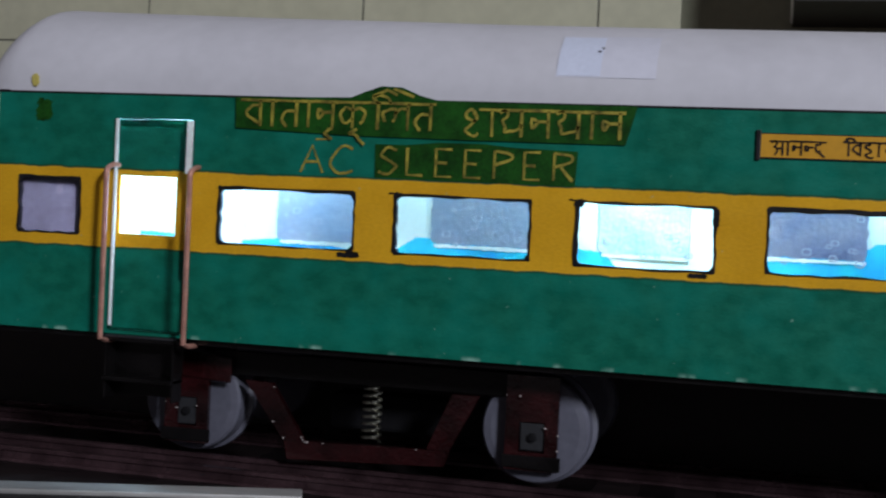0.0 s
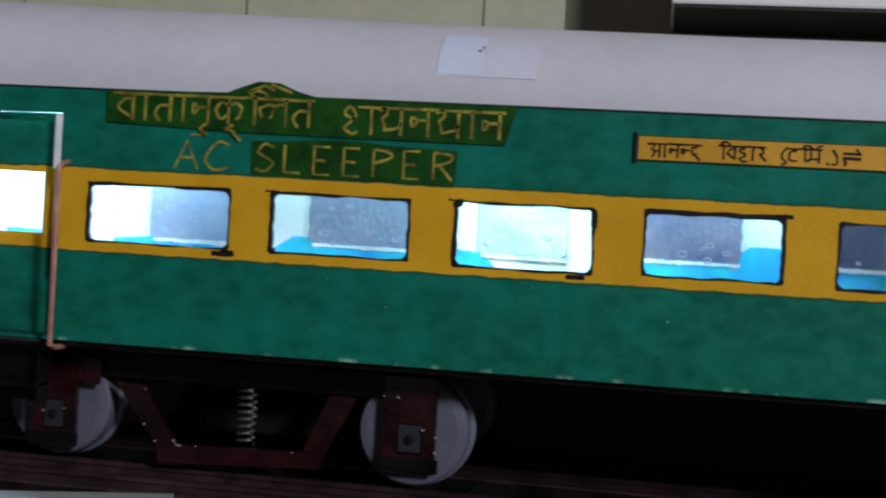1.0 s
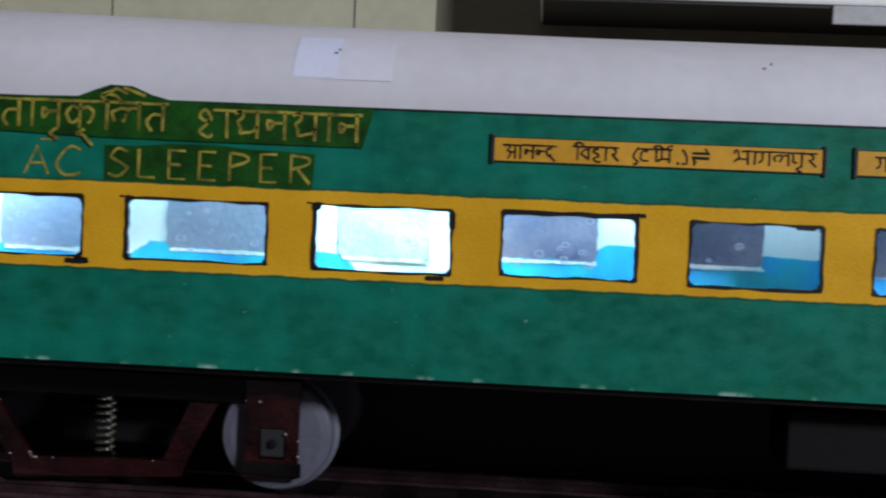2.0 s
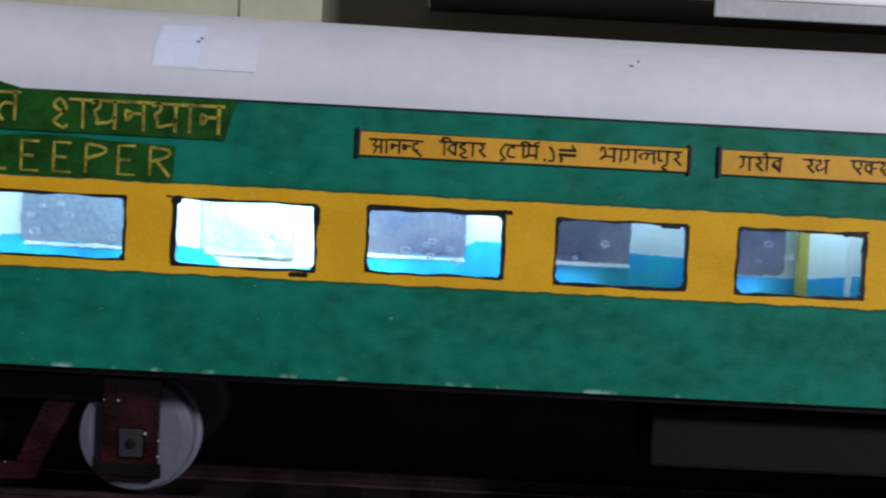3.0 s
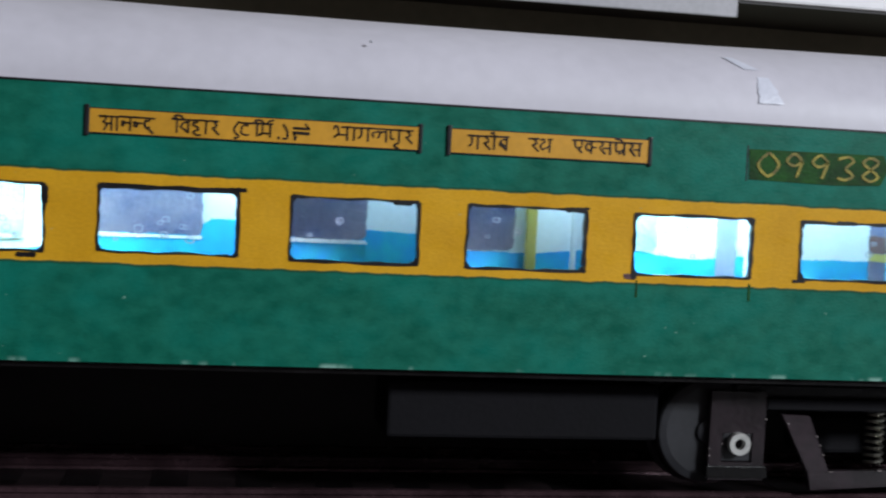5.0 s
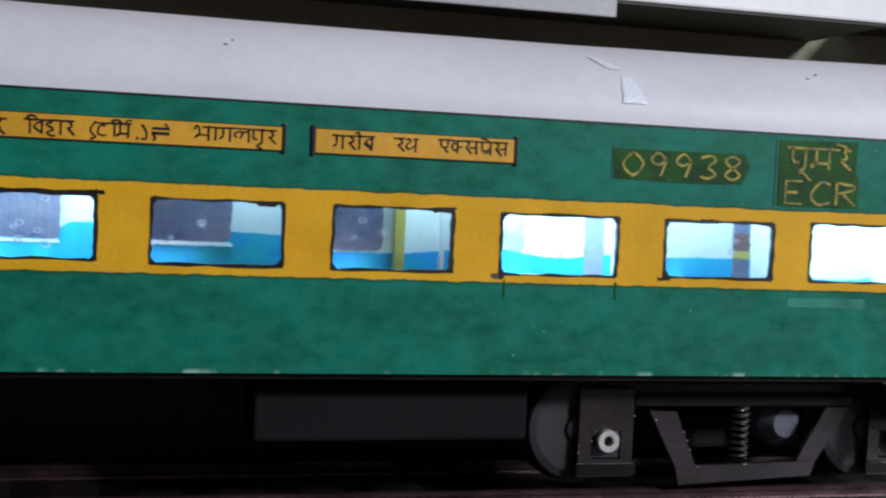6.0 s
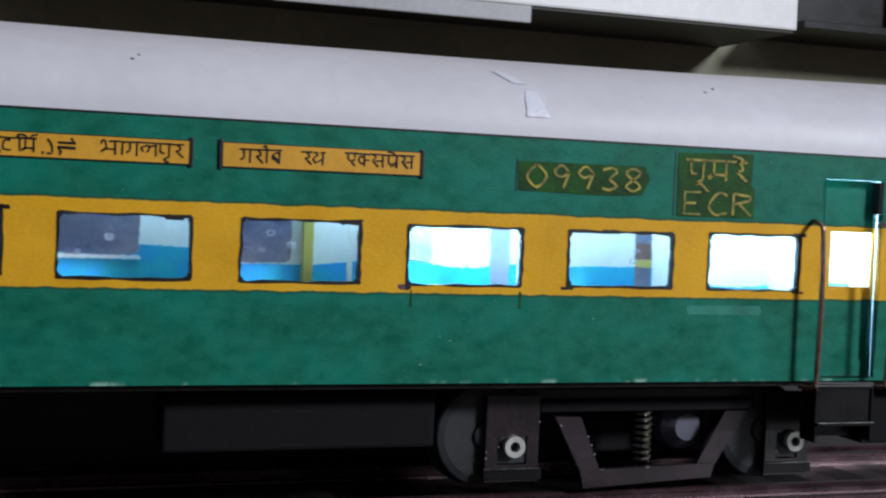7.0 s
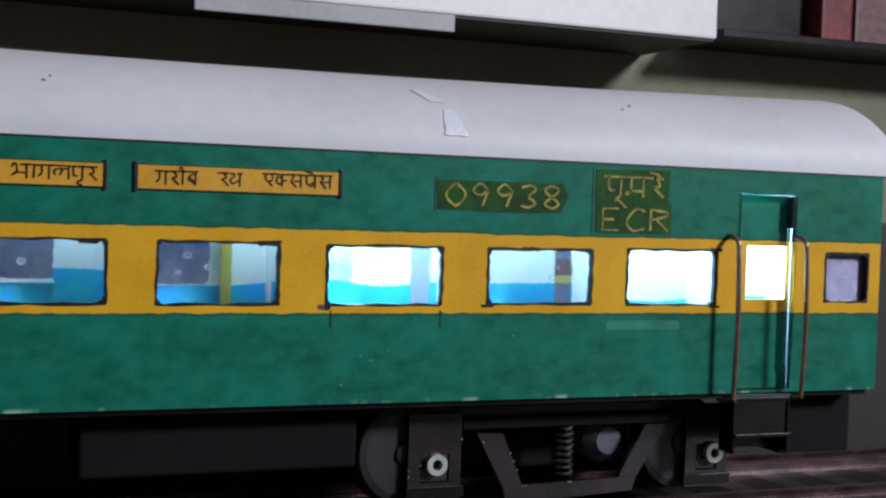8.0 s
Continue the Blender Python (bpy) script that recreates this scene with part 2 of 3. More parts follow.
def wire(bm, path, radius, n=8):
    """A round wire along a path of points."""
    pts = [Vector(p) for p in path]
    rings, up = [], Vector((0.3, 1, 0.2)).normalized()
    for i, p in enumerate(pts):
        d = (pts[min(i + 1, len(pts) - 1)] - pts[max(i - 1, 0)]).normalized()
        a = d.cross(up)
        a = (a if a.length > 0.05 else d.cross(Vector((1, 0, 0)))).normalized()
        b = d.cross(a)
        rings.append([bm.verts.new(p + radius * (a * math.cos(q) + b * math.sin(q))) for q in (2 * math.pi * j / n for j in range(n))])
    for a, b in zip(rings, rings[1:]):
        for i in range(n):
            bm.faces.new((a[i], a[(i + 1) % n], b[(i + 1) % n], b[i]))
    bm.faces.new(rings[0][::-1])
    bm.faces.new(rings[-1])
    bmesh.ops.recalc_face_normals(bm, faces=bm.faces)
    return bm


def rounded(x0, x1, z0, z1, r, wob, seed, n=5, side=7):
    """A hand-cut rectangle with round corners and a slightly wavering edge."""
    rng, pts = random.Random(seed), []
    corners = [(x1 - r, z1 - r, 0), (x0 + r, z1 - r, 90), (x0 + r, z0 + r, 180), (x1 - r, z0 + r, 270)]
    for cx, cz, a0 in corners:
        for i in range(n + 1):
            a = radians(a0 + 90 * i / n)
            pts.append((cx + r * math.cos(a), cz + r * math.sin(a)))
        nx = corners[(corners.index((cx, cz, a0)) + 1) % 4]
        a = radians(nx[2])
        end = (nx[0] + r * math.cos(a), nx[1] + r * math.sin(a))
        for i in range(1, side):
            f = i / side
            pts.append((pts[-1][0] + (end[0] - pts[-1][0]) / (side - i + 1), pts[-1][1] + (end[1] - pts[-1][1]) / (side - i + 1)))
    return [(x + rng.uniform(-wob, wob), z + rng.uniform(-wob, wob)) for x, z in pts]


def ring(bm, inner, outer, y0, y1):
    """A flat ring between two outlines with as many points."""
    q = [[bm.verts.new((x, y, z)) for x, z in line] for line, y in ((inner, y0), (outer, y0), (outer, y1), (inner, y1))]
    n = len(inner)
    for a, b in ((0, 1), (1, 2), (2, 3), (3, 0)):
        for i in range(n):
            j = (i + 1) % n
            bm.faces.new((q[a][i], q[a][j], q[b][j], q[b][i]))
    bmesh.ops.recalc_face_normals(bm, faces=bm.faces)
    return bm


def pierced(bm, x0, x1, z0, z1, holes, y0, y1):
    """A sheet in the x-z plane with rectangular openings through it."""
    xs = sorted({x0, x1, *(v for h in holes for v in h[:2])})
    zs = sorted({z0, z1, *(v for h in holes for v in h[2:])})

    def solid(i, j):
        if not (0 <= i < len(xs) - 1 and 0 <= j < len(zs) - 1):
            return False
        cx, cz = (xs[i] + xs[i + 1]) / 2, (zs[j] + zs[j + 1]) / 2
        return not any(h[0] < cx < h[1] and h[2] < cz < h[3] for h in holes)

    made = {}

    def v(i, j, y):
        if (i, j, y) not in made:
            made[i, j, y] = bm.verts.new((xs[i], y, zs[j]))
        return made[i, j, y]

    for i in range(len(xs) - 1):
        for j in range(len(zs) - 1):
            if not solid(i, j):
                continue
            for y in (y0, y1):
                bm.faces.new([v(a, b, y) for a, b in ((i, j), (i + 1, j), (i + 1, j + 1), (i, j + 1))])
            for (di, dj), (a, b) in (((0, -1), ((i, j), (i + 1, j))), ((0, 1), ((i, j + 1), (i + 1, j + 1))), ((-1, 0), ((i, j), (i, j + 1))), ((1, 0), ((i + 1, j), (i + 1, j + 1)))):
                if not solid(i + di, j + dj):
                    bm.faces.new((v(*a, y0), v(*b, y0), v(*b, y1), v(*a, y1)))
    bmesh.ops.recalc_face_normals(bm, faces=bm.faces)
    return bm


# ---- handwriting: strokes on a grid, x then y, headline at c, base at 2; "~" is a curve ----
DEVA = {
    "va": ("8c82 ~8a5a276483", 10), "ba": ("8c82 ~8a5a276483 3875", 10), "ta": ("8c82 ~88482542", 10), "na": ("8c82 8848 ~48292636484", 10),
    "aa": ("3c32", 5), "ka": ("6c62 ~693a173466 ~699ab8a594", 12), "la": ("bcb2 ~2518296a6755 ~688aba", 12),
    "sha": ("~5a3c1a38585a ~5836144263 bcb2", 13), "ya": ("9c92 ~1b3c4a2836 ~3634448597", 11), "aaa": ("~1b4c5a385754321 5797 9c92 dcd2", 15),
    "nh": ("7838 ~38191636384", 7), "da": ("5c5a ~5a2a27355644 5481", 9), "i": ("4c42 ~4c2e5f8e9c", 5), "ha": ("5c5a ~5a2a285765342351817", 9),
    "ra": ("~3c5b6837 3782", 8), "tta": ("5c5a ~6a2a153373", 9), "ma": ("9c92 3c35 ~351413353 3595", 11), "reph": ("~0c1eff", 0),
    "dot": ("32424333", 6), "(": ("~5d275221", 5), ")": ("~2d676222", 6), "swap": ("18c89a c6163423", 15),
    "bha": ("aca2 ~1a1c3c46251436 3696", 12), "ga": ("8c82 ~3c361425", 10), "pa": ("8c82 2c27 ~2735558", 10), "pra": ("8c82 2c27 ~27355587 8543", 10),
    "tha": ("8c82 ~1b3c4a28163487", 10), "e": ("2c28 ~284677 7c78 ~675572", 9), "kh": ("5c52 ~592a173456 5787", 9), "sa": ("~2c4a27 2762 4797 9c92", 11),
    "ii": ("3c32 ~3c2f0e", 5), "gap": ("", 8),
}
BELOW = {"u": "~8665546382", "uu": "~8665547492b0"}
LATIN = {
    "A": "024c82 2666", "C": "~8b4c063283", "S": "~8b4c19578542033", "L": "0c0272", "E": "7c0c0272 0757", "P": "020c ~0c7b7907", "R": "020c ~0c7b7907 3782",
    "0": "~4c0742874c", "9": "~794c194779 7952", "3": "~1b5c7a47744213", "8": "~471a4c7a47144274474",
}


def strokes_of(code):
    for word in code.split():
        curve = word.startswith("~")
        word = word.lstrip("~")
        pts = [(int(word[i], 16), int(word[i + 1], 16)) for i in range(0, len(word) - 1, 2)]
        if curve and len(pts) > 2:
            out = []
            ext = [pts[0], *pts, pts[-1]]
            for a, b, c, d in zip(ext, ext[1:], ext[2:], ext[3:]):
                for s in (0, 0.25, 0.5, 0.75):
                    out.append(tuple(0.5 * (2 * b[k] + (c[k] - a[k]) * s + (2 * a[k] - 5 * b[k] + 4 * c[k] - d[k]) * s * s + (3 * b[k] - a[k] - 3 * c[k] + d[k]) * s**3) for k in (0, 1)))
            pts = out + [pts[-1]]
        yield pts


def ribbon(bm, pts, width, y, rng):
    """A pen stroke: a thin raised strip along the points."""
    pts = [Vector((x + rng.uniform(-0.008, 0.008), y, z + rng.uniform(-0.008, 0.008))) for x, z in pts]
    left, right = [], []
    for i, p in enumerate(pts):
        d = pts[min(i + 1, len(pts) - 1)] - pts[max(i - 1, 0)]
        s = Vector((-d.z, 0, d.x)).normalized() * width / 2 * rng.uniform(0.8, 1.2)
        left.append(p + s)
        right.append(p - s)
    lo = [bm.verts.new(v) for v in left]
    ro = [bm.verts.new(v) for v in right]
    lb = [bm.verts.new(v + Vector((0, 0.015, 0))) for v in left]
    rb = [bm.verts.new(v + Vector((0, 0.015, 0))) for v in right]
    for i in range(len(pts) - 1):
        bm.faces.new((lo[i], lo[i + 1], ro[i + 1], ro[i]))
        bm.faces.new((lb[i], lb[i + 1], lo[i + 1], lo[i]))
        bm.faces.new((ro[i], ro[i + 1], rb[i + 1], rb[i]))


def write_deva(bm, codes, x0, x1, z0, z1, width, y, seed, head=True):
    """A word in strokes, fitted between x0 and x1, from its base z0 to its headline z1."""
    rng = random.Random(seed)
    total = sum(DEVA[c][1] for c in codes if c in DEVA) or 1
    ux, uz, x = (x1 - x0) / total, (z1 - z0) / 10, x0
    last = x0
    for c in codes:
        if c in BELOW:
            for s in strokes_of(BELOW[c]):
                ribbon(bm, [(last + px * ux, z0 + (py - 6) * uz) for px, py in s], width, y, rng)
            continue
        if c == "ee":
            ribbon(bm, [(last + 7 * ux, z1), (last + 5 * ux, z1 + 2 * uz), (last + 1 * ux, z1 + 3 * uz)], width, y, rng)
            continue
        code, w = DEVA[c]
        for s in strokes_of(code):
            ribbon(bm, [(x + px * ux, z0 + (py - 2) * uz) for px, py in s], width, y, rng)
        if c not in ("(", ")", "swap", "dot", "gap", "reph") and head:
            ribbon(bm, [(x + (6 if c in ("bha", "tha", "sha") else -0.3) * ux, z1), (x + w * ux, z1)], width, y, rng)
        last = x
        x += w * ux


def write_latin(bm, word, x0, x1, z0, z1, width, y, seed, fill=0.62):
    rng = random.Random(seed)
    step = (x1 - x0) / (len(word) - 1 + fill)
    for i, c in enumerate(word):
        for s in strokes_of(LATIN.get(c, "")):
            ribbon(bm, [(x0 + step * (i + fill * px / 8), z0 + (z1 - z0) * (py - 2) / 10) for px, py in s], width, y, rng)


# ---- room: shell, table ----
def structure(name, bm, mat, label):
    return tagged(part(name, bm, mat), label, name.split("_")[0], kind="structure")


structure("wall_back", boxed(-170, 190, 75, 85, -75, 185), PLASTER, "dim olive-grey room wall behind the model")
panel = structure("tile_panel", boxed(-120.5, 4.6, 74.4, 75.0, -20.0, 46.0), GROUT, "pale cream tiles on the room wall behind the track")
# unseen board, added so that the gaps under the coach look shaded
structure("backboard", boxed(-30, 65, 7.0, 7.5, 0.0, 8.2, bevel=0.05), SHADEBROWN, "added dark board behind the track for the shade under the coach")
structure("wall_front", boxed(-170, 190, -270, -260, -75, 185), ROOM, "plain pale painted room wall")
structure("wall_left", boxed(-180, -170, -260, 75, -75, 185), ROOM, "plain pale painted room wall")
structure("wall_right", boxed(190, 200, -260, 75, -75, 185), ROOM, "plain pale painted room wall")
structure("floor", boxed(-170, 190, -260, 75, -80, -75), WOOD, "dark plain room floor")
structure("ceiling", boxed(-170, 190, -260, 75, 185, 190), ROOM, "plain pale ceiling")

for i in range(7):
    for z0, z1 in ((-20.0, 0.9), (1.1, 20.9), (21.1, 46.0)):
        x = -2.0 + 20.0 * (i - 6)
        part("wall_tile", boxed(x + 0.1, min(x + 19.9, 4.6), 74.28, 74.39, z0, z1), TILE, panel)

table = thing("table", 18, 4, -75, "dark wooden table under the model railway", "table")
part("tabletop", boxed(-45, 80, -14, 11.6, -4.0, -1.0, bevel=0.2), WOOD, table)
for lx in (-42, 74):
    for ly in (-13, 7.0):
        part("leg", boxed(lx, lx + 4, ly, ly + 4, -75, -4.0, bevel=0.2), WOOD, table)

track = thing("model_track", 18, 3.2, -1, "dark model railway track on a stained baseboard", "track")
part("baseboard", boxed(-30, 65, -8.0, 9.5, -1.0, 0.0, bevel=0.06), BED, track)
for ry in (0.25, 1.7, 5.4, 6.55):
    bm = bmesh.new()
    prof = [(-0.22, 0.0), (0.22, 0.0), (0.2, 0.07), (0.07, 0.1), (0.07, 0.24), (0.13, 0.27), (0.13, 0.35), (0.1, 0.37), (-0.1, 0.37), (-0.13, 0.35), (-0.13, 0.27), (-0.07, 0.24), (-0.07, 0.1), (-0.2, 0.07)]
    a = [bm.verts.new((-30, ry + p, q)) for p, q in prof]
    b = [bm.verts.new((65, ry + p, q)) for p, q in prof]
    bm.faces.new(a)
    bm.faces.new(b[::-1])
    for i in range(len(prof)):
        j = (i + 1) % len(prof)
        bm.faces.new((a[i], a[j], b[j], b[i]))
    bmesh.ops.recalc_face_normals(bm, faces=bm.faces)
    part("rail", bm, RAIL, track)
ruler = thing("metal_strip", -4, -2.4, 0.0, "pale scuffed aluminium strip lying aslant before the track", "strip")
bm = boxed(-11.0, 7.0, -0.42, 0.42, 0.0, 0.13, bevel=0.04)
bmesh.ops.rotate(bm, cent=(0, 0, 0), matrix=Matrix.Rotation(radians(20), 3, "Z"), verts=bm.verts)
bmesh.ops.translate(bm, vec=(-4.0, -2.85, 0.0), verts=bm.verts)
part("blade", bm, STRIP, ruler)
for i in range(46):
    x = -29 + 2.05 * i + random.uniform(-0.1, 0.1)
    part("sleeper", boxed(x, x + 0.9, -0.4, 7.2, 0.0, 0.012, bevel=0.0), BLACK, track)

# ---- the coach ----
LEFT, RIGHT, EAVE, SILL, DEEP = -6.3, 41.1, 9.5, 3.5, 6.6
coach = thing("coach_model", 17.5, 3.3, 0.7, "handmade green and yellow cardboard railway coach with lit windows", "model train")
#             x0, x1, z0, z1
WINDOWS = [(-0.08, 3.38, 5.90, 7.28), (4.40, 7.62, 5.90, 7.27), (8.71, 11.78, 5.86, 7.30), (12.90, 15.86, 5.91, 7.33), (17.02, 19.88, 5.88, 7.28), (20.99, 23.77, 5.86, 7.28),
           (24.94, 27.83, 5.86, 7.25), (29.07, 31.95, 5.89, 7.26), (32.98, 35.66, 5.88, 7.31)]
SMALL = [(-5.63, -3.88, 5.94, 7.33), (39.24, 40.69, 5.97, 7.31)]
DOORS = [(-2.97, -0.83, 3.60, 8.88), (36.36, 38.18, 3.58, 8.85)]
WALL = 0.14
holes = [*WINDOWS, *SMALL, *DOORS]
side = part("side_wall", pierced(bmesh.new(), LEFT, RIGHT, SILL, EAVE, holes, 0.0, WALL), LIVERY, coach, "hand-painted bottle green side with an ochre window band")
part("far_side_wall", boxed(LEFT, RIGHT, DEEP - WALL, DEEP, SILL, EAVE), LIVERY, coach)
for x in (LEFT, RIGHT - WALL):
    part("end_wall", boxed(x, x + WALL, WALL + 0.002, DEEP - WALL - 0.002, SILL, EAVE - 0.01), LIVERY, coach)
part("underframe", boxed(LEFT + 0.2, RIGHT - 0.2, WALL + 0.01, DEEP - WALL - 0.01, SILL - 0.15, SILL + 0.1), BLACK, coach)
part("eave_line", boxed(LEFT, RIGHT, -0.012, 0.03, EAVE - 0.045, EAVE + 0.02), INK, coach, "thin black pen line under the roof")


def arch(a, grow=0.0):
    """A point of the roof's cross-section: a from 0 at the near eave to 1 at the far one."""
    t = math.pi * (1 - a)
    return (DEEP / 2 + (DEEP / 2 + 0.03 + grow) * math.cos(t), EAVE + (2.50 + grow) * math.sin(t) ** 0.92)


def sag(x):
    """The card roof sinks a little along its middle."""
    return 0.838 + 0.00023 * (x - 21) ** 2


def roof_end(s):
    """How far the arch has risen at s centimetres from the roof's end."""
    return 1.0 if s >= 1.15 else 0.30 + 0.70 * math.sqrt(max(0.0, 1 - (1 - s / 1.15) ** 2))


def roof_shell(bm, x0, x1, nx, a0, a1, na, grow, ends=True):
    rows = []
    xs = [x0 + (x1 - x0) * i / nx for i in range(nx + 1)]
    if ends:
        xs = sorted({*xs, *(x0 + 1.15 * (1 - math.cos(i / 10 * math.pi / 2)) for i in range(11)), *(x1 - 1.15 * (1 - math.cos(i / 10 * math.pi / 2)) for i in range(11))})
    for x in xs:
        h = roof_end(min(x - ROOF_X0, ROOF_X1 - x))
        row = []
        for j in range(na + 1):
            y, z = arch(a0 + (a1 - a0) * j / na, grow + 0.012 * noise.noise((x * 0.35, j * 0.3, 1.7)))
            row.append(bm.verts.new((x, DEEP / 2 + (y - DEEP / 2) * (0.82 + 0.18 * h if h < 1 else 1.0), EAVE + (z - EAVE) * h * sag(x))))
        rows.append(row)
    for p, q in zip(rows, rows[1:]):
        for j in range(na):
            bm.faces.new((p[j], q[j], q[j + 1], p[j + 1]))
    if ends:
        bm.faces.new(rows[0])
        bm.faces.new(rows[-1][::-1])
    bmesh.ops.recalc_face_normals(bm, faces=bm.faces)
    return bm


ROOF_X0, ROOF_X1 = -6.85, 42.1
roof = part("roof", roof_shell(bmesh.new(), ROOF_X0, ROOF_X1, 60, 0.0, 1.0, 40, 0.0), ROOF, coach, "arched matt white card roof", smooth=True)
# light on the roof, painted as two paler layers
part("roof_glow", roof_shell(bmesh.new(), 8.03, 10.3, 10, 0.08, 0.27, 10, 0.008, ends=False), FAINTGLOW, roof, "faint outer part of the light painted on the roof", smooth=True)
part("roof_glow", roof_shell(bmesh.new(), 8.06, 9.05, 6, 0.085, 0.26, 10, 0.014, ends=False), ROOFGLOW, roof, "brighter bluish part of the light painted on the roof", smooth=True)
# a highlight at a roof crease, painted as two pale slips
for a0, a1, l0, l1, r0, r1 in ((0.062, 0.165, 27.82, 27.86, 28.42, 28.16), (0.2, 0.265, 27.62, 27.2, 28.02, 27.45)):
    bm = bmesh.new()
    rows = []
    for i in range(9):
        f = i / 8
        y, z = arch(a0 + (a1 - a0) * f, 0.0)
        z = EAVE + (z - EAVE) * sag(28)
        rows.append([bm.verts.new((x + random.uniform(-0.03, 0.03), y - 0.016, z + 0.012)) for x in (l0 + (l1 - l0) * f, r0 + (r1 - r0) * f)])
    for p, q in zip(rows, rows[1:]):
        bm.faces.new((p[0], p[1], q[1], q[0]))
    part("roof_highlight", bm, HIGHLIGHT, roof, "roof highlight painted as a pale slip", smooth=True)
for x, a in ((9.06, 0.165), (18.65, 0.165), (33.2, 0.2)):
    y, z = arch(a, 0.01)
    part("speck", lathe(bmesh.new(), x, z, [(0.02, y - 0.04), (0.035, y - 0.02), (0.03, y + 0.03)], 8), SPECK, roof)

# windows: pane, marker outline, dried glue on the inside
for n, (x0, x1, z0, z1) in enumerate([*WINDOWS, *SMALL]):
    pane = part("window_pane", boxed(x0 - 0.15, x1 + 0.15, WALL + 0.01, WALL + 0.04, z0 - 0.15, z1 + 0.15), PANE, coach, "clear plastic window pane")
    pane.visible_shadow = False
    pen = random.Random(n + 300)
    thick = [pen.uniform(0.02, 0.06) for _ in range(4)]
    inner = rounded(x0 + 0.03, x1 - 0.03, z0 + 0.02, z1 - pen.uniform(0.02, 0.07), 0.14, 0.024, n)
    outer = rounded(x0 - thick[0], x1 + thick[1], z0 - thick[2] * 0.8, z1 + thick[3] * 0.8, 0.06, 0.02, n + 40)
    part("marker_outline", ring(bmesh.new(), inner, outer, -0.014, WALL - 0.005), INK, pane, "uneven black marker outline")
    rng = random.Random(n + 7)
    for cx, cz in ((x0, z0), (x1, z0), (x0, z1), (x1, z1)):
        if rng.random() < 0.22:
            w, h = rng.uniform(0.1, 0.42), rng.uniform(0.04, 0.10)
            dz = -0.05 if cz == z0 else 0.03
            part("ink_smudge", prism(bmesh.new(), rounded(cx - w / 2, cx + w / 2, cz - h / 2 + dz, cz + h / 2 + dz, 0.025, 0.015, n), -0.018, -0.002), INK, pane)
    for i in range((7, 9, 12, 10, 3, 3, 4, 2, 1, 0, 0)[n]):
        cx, cz, r = rng.uniform(x0 + (1.6 if n == 0 else 1.0 if n == 1 else 0.3), x1 - (1.0 if n in (3, 4, 5) else 0.3)), rng.uniform(z0 + 0.25, z1 - 0.12), rng.uniform(0.025, 0.085)
        part("glue_bead", ring(bmesh.new(), rounded(cx - r, cx + r, cz - r * 0.7, cz + r * 0.7, r * 0.68, 0.005, i, 5, 2), rounded(cx - r - 0.02, cx + r + 0.02, cz - r * 0.7 - 0.016, cz + r * 0.7 + 0.016, r * 0.68, 0.005, i + 9, 5, 2), WALL + 0.045, WALL + 0.06), BEAD, pane)

# heavier blots of the marker
for n, (cx, cz, w, h) in enumerate(((3.28, 5.79, 0.55, 0.11), (11.45, 5.77, 0.42, 0.10), (11.79, 7.06, 0.15, 0.42), (8.74, 7.24, 0.22, 0.14), (24.97, 5.84, 0.14, 0.22), (29.1, 5.95, 0.14, 0.16), (30.2, 7.26, 0.5, 0.10), (23.5, 7.27, 0.5, 0.12), (19.5, 7.25, 0.45, 0.12))):
    part("ink_blot", prism(bmesh.new(), rounded(cx - w / 2, cx + w / 2, cz - h / 2, cz + h / 2, min(w, h) * 0.45, 0.009, n + 70), -0.02, -0.002), INK, coach)

# drips of green below two windows and a smudge by the seventh
for x in (25.02, 27.8):
    part("paint_drip", boxed(x, x + 0.04, -0.008, 0.004, 5.32, 5.72, wear=0.025), OLIVE, coach)
part("ink_smudge", prism(bmesh.new(), rounded(24.72, 24.92, 5.74, 5.86, 0.05, 0.02, 3), -0.012, 0.004), BRICKRED, coach)

# paler teal mark below the ninth window
teal_mark = part("pale_teal_mark", prism(bmesh.new(), rounded(32.4, 34.6, 5.22, 5.46, 0.11, 0.012, 12), -0.006, 0.004), PALETEAL, coach)
part("paint_fleck", prism(bmesh.new(), rounded(-5.35, -5.15, 9.62, 9.92, 0.08, 0.02, 31), -0.06, -0.03), MUSTARD, coach)
part("sign_patch", prism(bmesh.new(), rounded(-5.2, -4.75, 8.75, 9.3, 0.1, 0.05, 13), -0.006, 0.004), OLIVE, coach)

# doors set back in their openings
for x0, x1, z0, z1 in DOORS:
    wx0, wx1 = (x0 + 0.02, x1 - 0.56) if x0 < 0 else (x0 + 0.48, x1 - 0.02)
    leaf = part("door", pierced(bmesh.new(), x0 - 0.1, x1 + 0.1, z0, z1, [(wx0, wx1, 6.0, 7.46)], 0.30, 0.38), LIVERY, coach, "recessed door in the same green and yellow paint")
    p = part("door_pane", boxed(wx0 - 0.08, wx1 + 0.08, 0.39, 0.42, 5.9, 7.52), PANE, leaf, "clear plastic pane")
    p.visible_shadow = False
    edges = [(x0 - 0.03, x0 + 0.025, z0, z1), (x0 + 0.026, x1 - 0.026, z1 - 0.012, z1 + 0.012), (x0 + 0.026, x1 - 0.026, z0 - 0.02, z0 + 0.03)]
    edges.append((x1 - 0.025, x1 + 0.03, z0, z1) if x0 < 0 else (x1 - 0.045, x1 + 0.03, 4.2, 7.95))
    for a, b, c, d in edges:
        part("door_edging", boxed(a, b, -0.02, 0.16 if a < x0 < 0 else 0.29, c, d, wear=0.012), PANE, leaf, "clear plastic edging")
